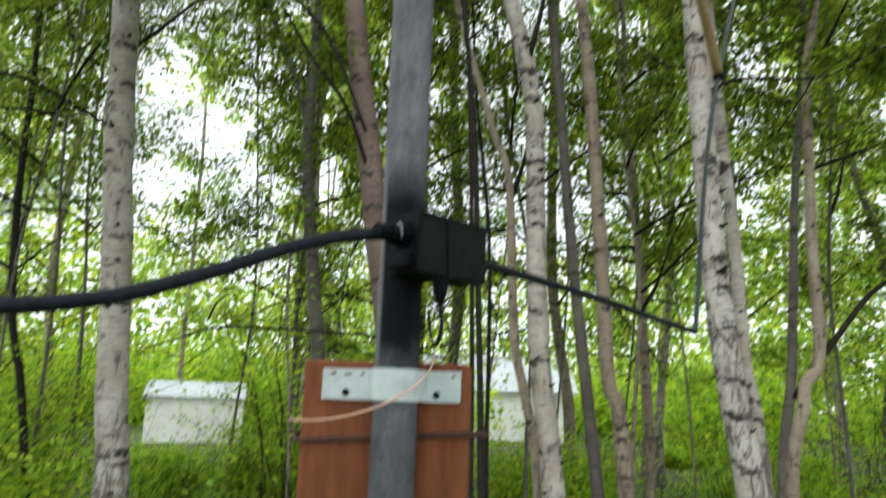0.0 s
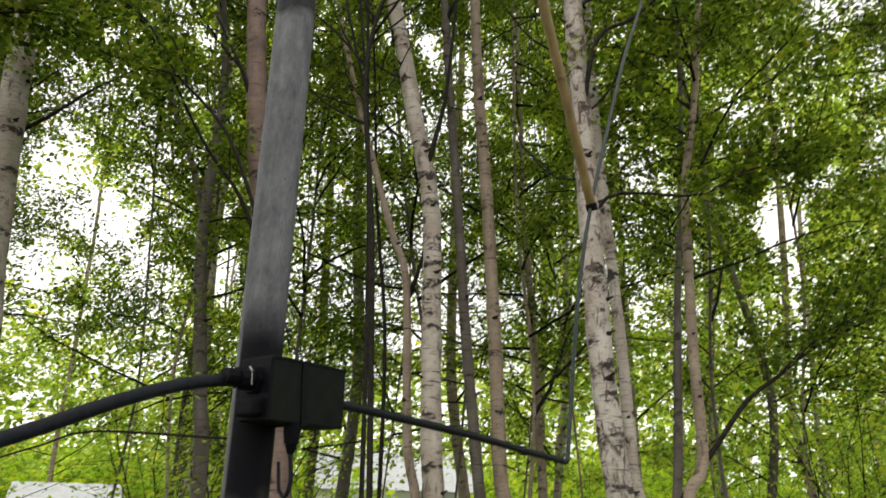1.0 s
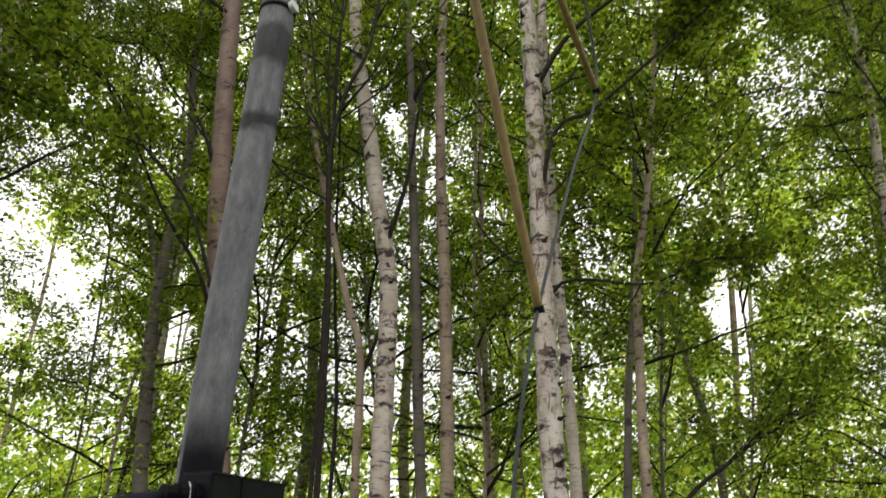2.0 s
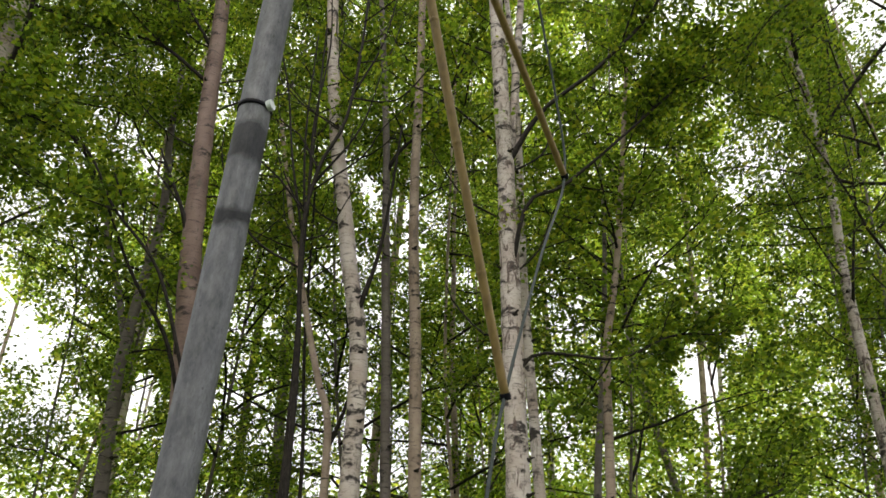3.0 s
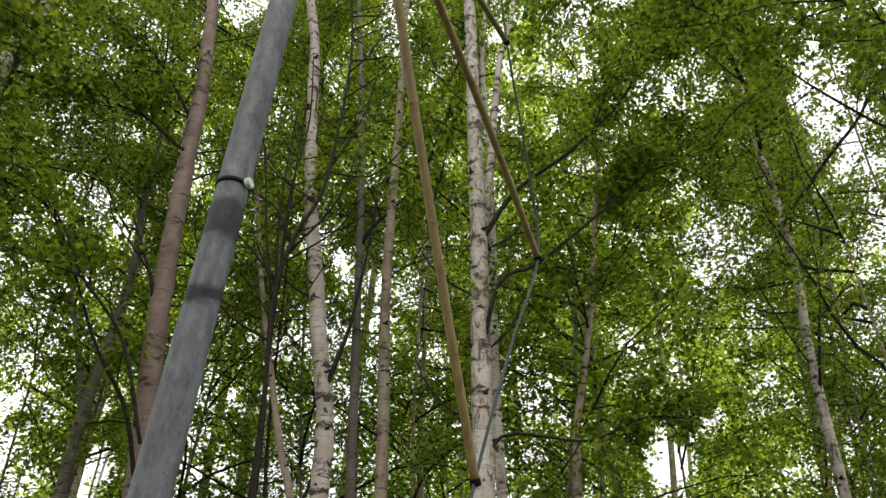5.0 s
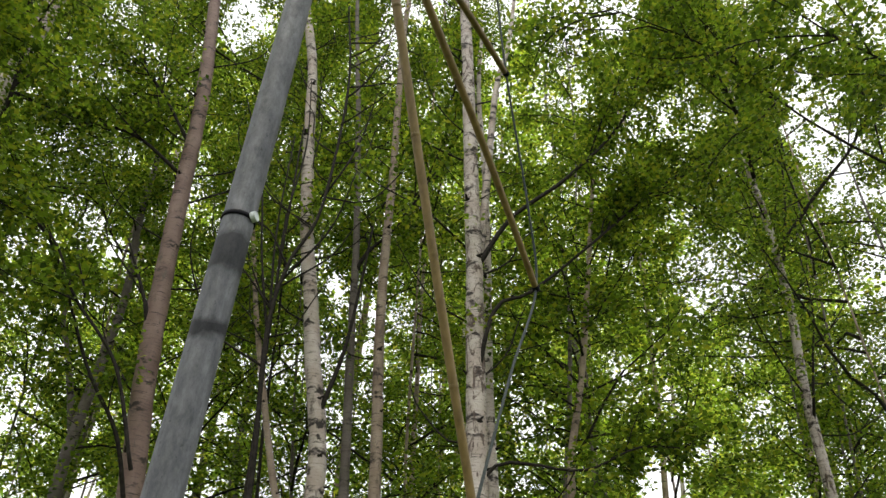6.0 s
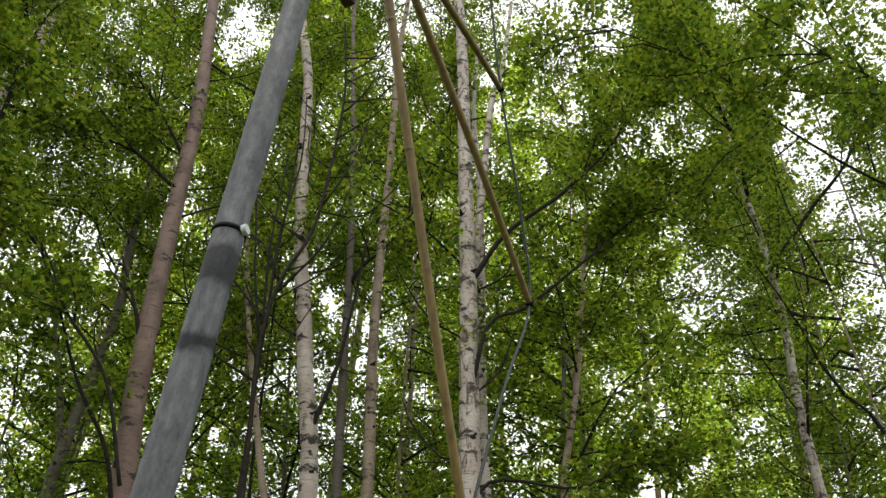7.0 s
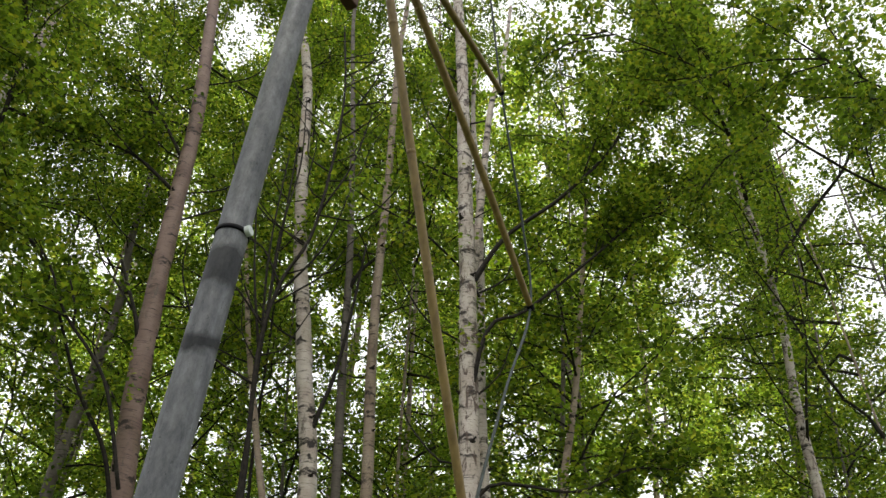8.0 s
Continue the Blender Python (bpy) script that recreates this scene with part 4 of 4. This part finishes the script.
tube(smooth_path([(q.x, q.y, q.z, 0.0028), (q.x + 0.003, q.y, q.z - 0.03, 0.0026), (q.x - 0.003, q.y + 0.003, q.z - 0.048, 0.0024), (q.x - 0.009, q.y + 0.004, q.z - 0.04, 0.0022), (q.x - 0.013, q.y + 0.006, q.z - 0.01, 0.002)], 0.006), 8, verts, faces)
child("lead", mesh_from("lead", verts, faces, RUBBER), box)

# the loop: thick cable, stiff arm, thin wire, canes
run_of("feed_cable", [(-0.03, 1.4455), (-0.068, 1.447), (-0.13, 1.4335), (-0.198, 1.408), (-0.257, 1.381), (-0.31, 1.359), (-0.357, 1.3415), (-0.44, 1.3235), (-0.55, 1.312), (-0.75, 1.305)], 0.0068, RUBBER, "thick black cable", off=0.045)
run_of("side_arm", [(0.05, 1.440), (0.12, 1.4385), (0.356, 1.427), (0.55, 1.412), (0.668, 1.404)], 0.0062, RUBBER, "black sheathed arm", tip=0.0055)
run_of("loop_wire", [(0.664, 1.402), (0.672, 1.408), (0.69, 1.50), (0.735, 1.72), (0.812, 1.95), (1.02, 2.40), (1.222, 2.80), (1.17, 3.10), (0.985, 3.598), (0.876, 4.04), (0.72, 4.45)], 0.0042, WIRE, "thin grey loop wire", sides=8)
CANES = [[(0.815, 1.94), (0.57, 2.46), (0.251, 3.176), (0.10, 3.53)], [(1.225, 2.795), (0.81, 3.08), (0.367, 3.337), (0.07, 3.53)], [(0.985, 3.598), (0.75, 3.58), (0.523, 3.553), (0.05, 3.50)]]
for cane in CANES:
    c = run_of("cane", cane, 0.0105, BAMBOO, "yellow-brown cane spreader", step=0.03, tip=0.0135)
    for f in (0.18, 0.36, 0.55, 0.76):
        rows = smooth_path([(*in_loop(s, z), 0.0) for s, z in cane], 0.03)
        k = int(f * (len(rows) - 2))
        a, b = rows[k, :3], rows[k + 1, :3]
        way = (b - a) / np.linalg.norm(b - a)
        rad = 0.0105 + 0.003 * f
        vv, ff = [], []
        tube(np.array([(*(a - way * 0.006), rad * 0.98), (*(a - way * 0.002), rad * 1.06), (*(a + way * 0.002), rad * 1.06), (*(a + way * 0.006), rad * 0.98)]) - np.array([0, 0, GZ, 0]), 10, vv, ff)
        child("cane_joint", mesh_from("cane_joint", vv, ff, BAMBOO), c)
    a, b = cane[0], cane[1]
    w = Vector((b[0] - a[0], b[1] - a[1])).normalized()
    run_of("tape_wrap", [(a[0] - w.x * 0.004, a[1] - w.y * 0.004), (a[0] + w.x * 0.012, a[1] + w.y * 0.012)], 0.0128, BLACK, "black tape at the cane tip", step=0.004, parent=c)
hub = in_loop(0.05, 3.52 + LIFT)
part("hub", box_bm((0.12, 0.06, 0.16), hub, 0.006, 50), BLACK, mast, "dark spreader hub")
part("cable_block", box_bm((0.042, 0.03, 0.04), in_loop(0.097, 2.972 + LIFT), 0.004, 50), RUST, mast, "dark wooden block on a cord")
run_of("cord", [(0.097, 2.97), (0.10, 3.2), (0.09, 3.5)], 0.003, RUBBER, sides=6)

# bracket over the pole, fixed to the post
bm = bmesh.new()
out_line = [(-0.093, 0.0165), (-0.036, 0.0165), (-0.029, -0.004), (-0.024, -0.0185), (-0.012, -0.0285), (0.012, -0.0285), (0.024, -0.0185), (0.029, -0.004), (0.036, 0.0165), (0.076, 0.0165)]
in_line = [(x, y + 0.003) for x, y in out_line]
in_line = [(x * (0.93 if abs(x) < 0.035 else 1), y) for x, y in in_line]
lay = [[bm.verts.new((x, y, z + LIFT)) for x, y in line] for line in (out_line, in_line) for z in (1.264, 1.301)]
for k in range(len(out_line) - 1):
    a, b, c, d = lay[0], lay[1], lay[3], lay[2]
    for p0, p1 in ((a, b), (b, c), (c, d), (d, a)):
        bm.faces.new((p0[k], p0[k + 1], p1[k + 1], p1[k]))
for k in (0, -1):
    bm.faces.new([lay[i][k] for i in (0, 1, 3, 2)])
bmesh.ops.recalc_face_normals(bm, faces=bm.faces)
bracket = part("bracket", bm, ZINC, mast, "pale zinc bracket with bolt holes")
for x in (-0.0635, 0.047):
    bm = bmesh.new()
    bmesh.ops.create_cone(bm, cap_ends=True, segments=14, radius1=0.0045, radius2=0.0045, depth=0.002, matrix=Matrix.Translation((x, 0.0158, 1.2725 + LIFT)) @ Matrix.Rotation(radians(90), 4, "X"))
    part("bolt_hole", bm, BLACK, bracket, "dark bolt hole")
    # small rust-brown dashes, slightly proud of the bracket face
    for dx, dz, wd in ((-0.016, 0.0235, 0.006), (0.002, 0.023, 0.009), (0.02, 0.0235, 0.005)):
        if x > 0 and dx == 0.002:
            continue
        part("dark_dash", box_bm((wd, 0.0012, 0.003), (x + dx, 0.0163, 1.2715 + LIFT + dz), 0.0004), RUST, bracket)
run = [(0.045, -0.005, 1.318), (0.043, -0.035, 1.300), (0.025, -0.052, 1.278), (-0.012, -0.056, 1.257), (-0.06, -0.05, 1.243), (-0.105, -0.03, 1.2385), (-0.125, 0.0, 1.24)]
tube_part("earth_wire", [(*p, 0.0012) for p in run], 8, COPPER, mast, "thin bare copper wire", step=0.008)

# brown post behind the mast
post = thing("wooden_post", (-0.016, 0.05, ground_z(0, 0)), "brown painted wooden post bound with rusty wire", "post")
ph = 1.311 - ground_z(0, 0)
bm = box_bm((0.204, 0.058, ph + 0.05), (0, 0, ph / 2 - 0.025), 0.006, 0, 3)
part("plank", bm, BOARD, post)
bz = 1.218 - ground_z(0, 0)
loop_pts = [(-0.106, -0.031, bz - 0.006), (-0.03, -0.0315, bz - 0.001), (0.03, -0.0315, bz + 0.005), (0.104, -0.031, bz + 0.008), (0.106, 0.031, bz + 0.006), (-0.106, 0.031, bz), (-0.106, -0.031, bz - 0.006)]
for dz in (0.0, 0.0035):
    vv, ff = [], []
    tube(smooth_path([(*p[:2], p[2] + dz + 0.001 * math.sin(9 * k), 0.002) for k, p in enumerate(loop_pts)], 0.01), 6, vv, ff)
    child("binding_wire", mesh_from("binding_wire", vv, ff, RUST), post, "rusty twisted wire")
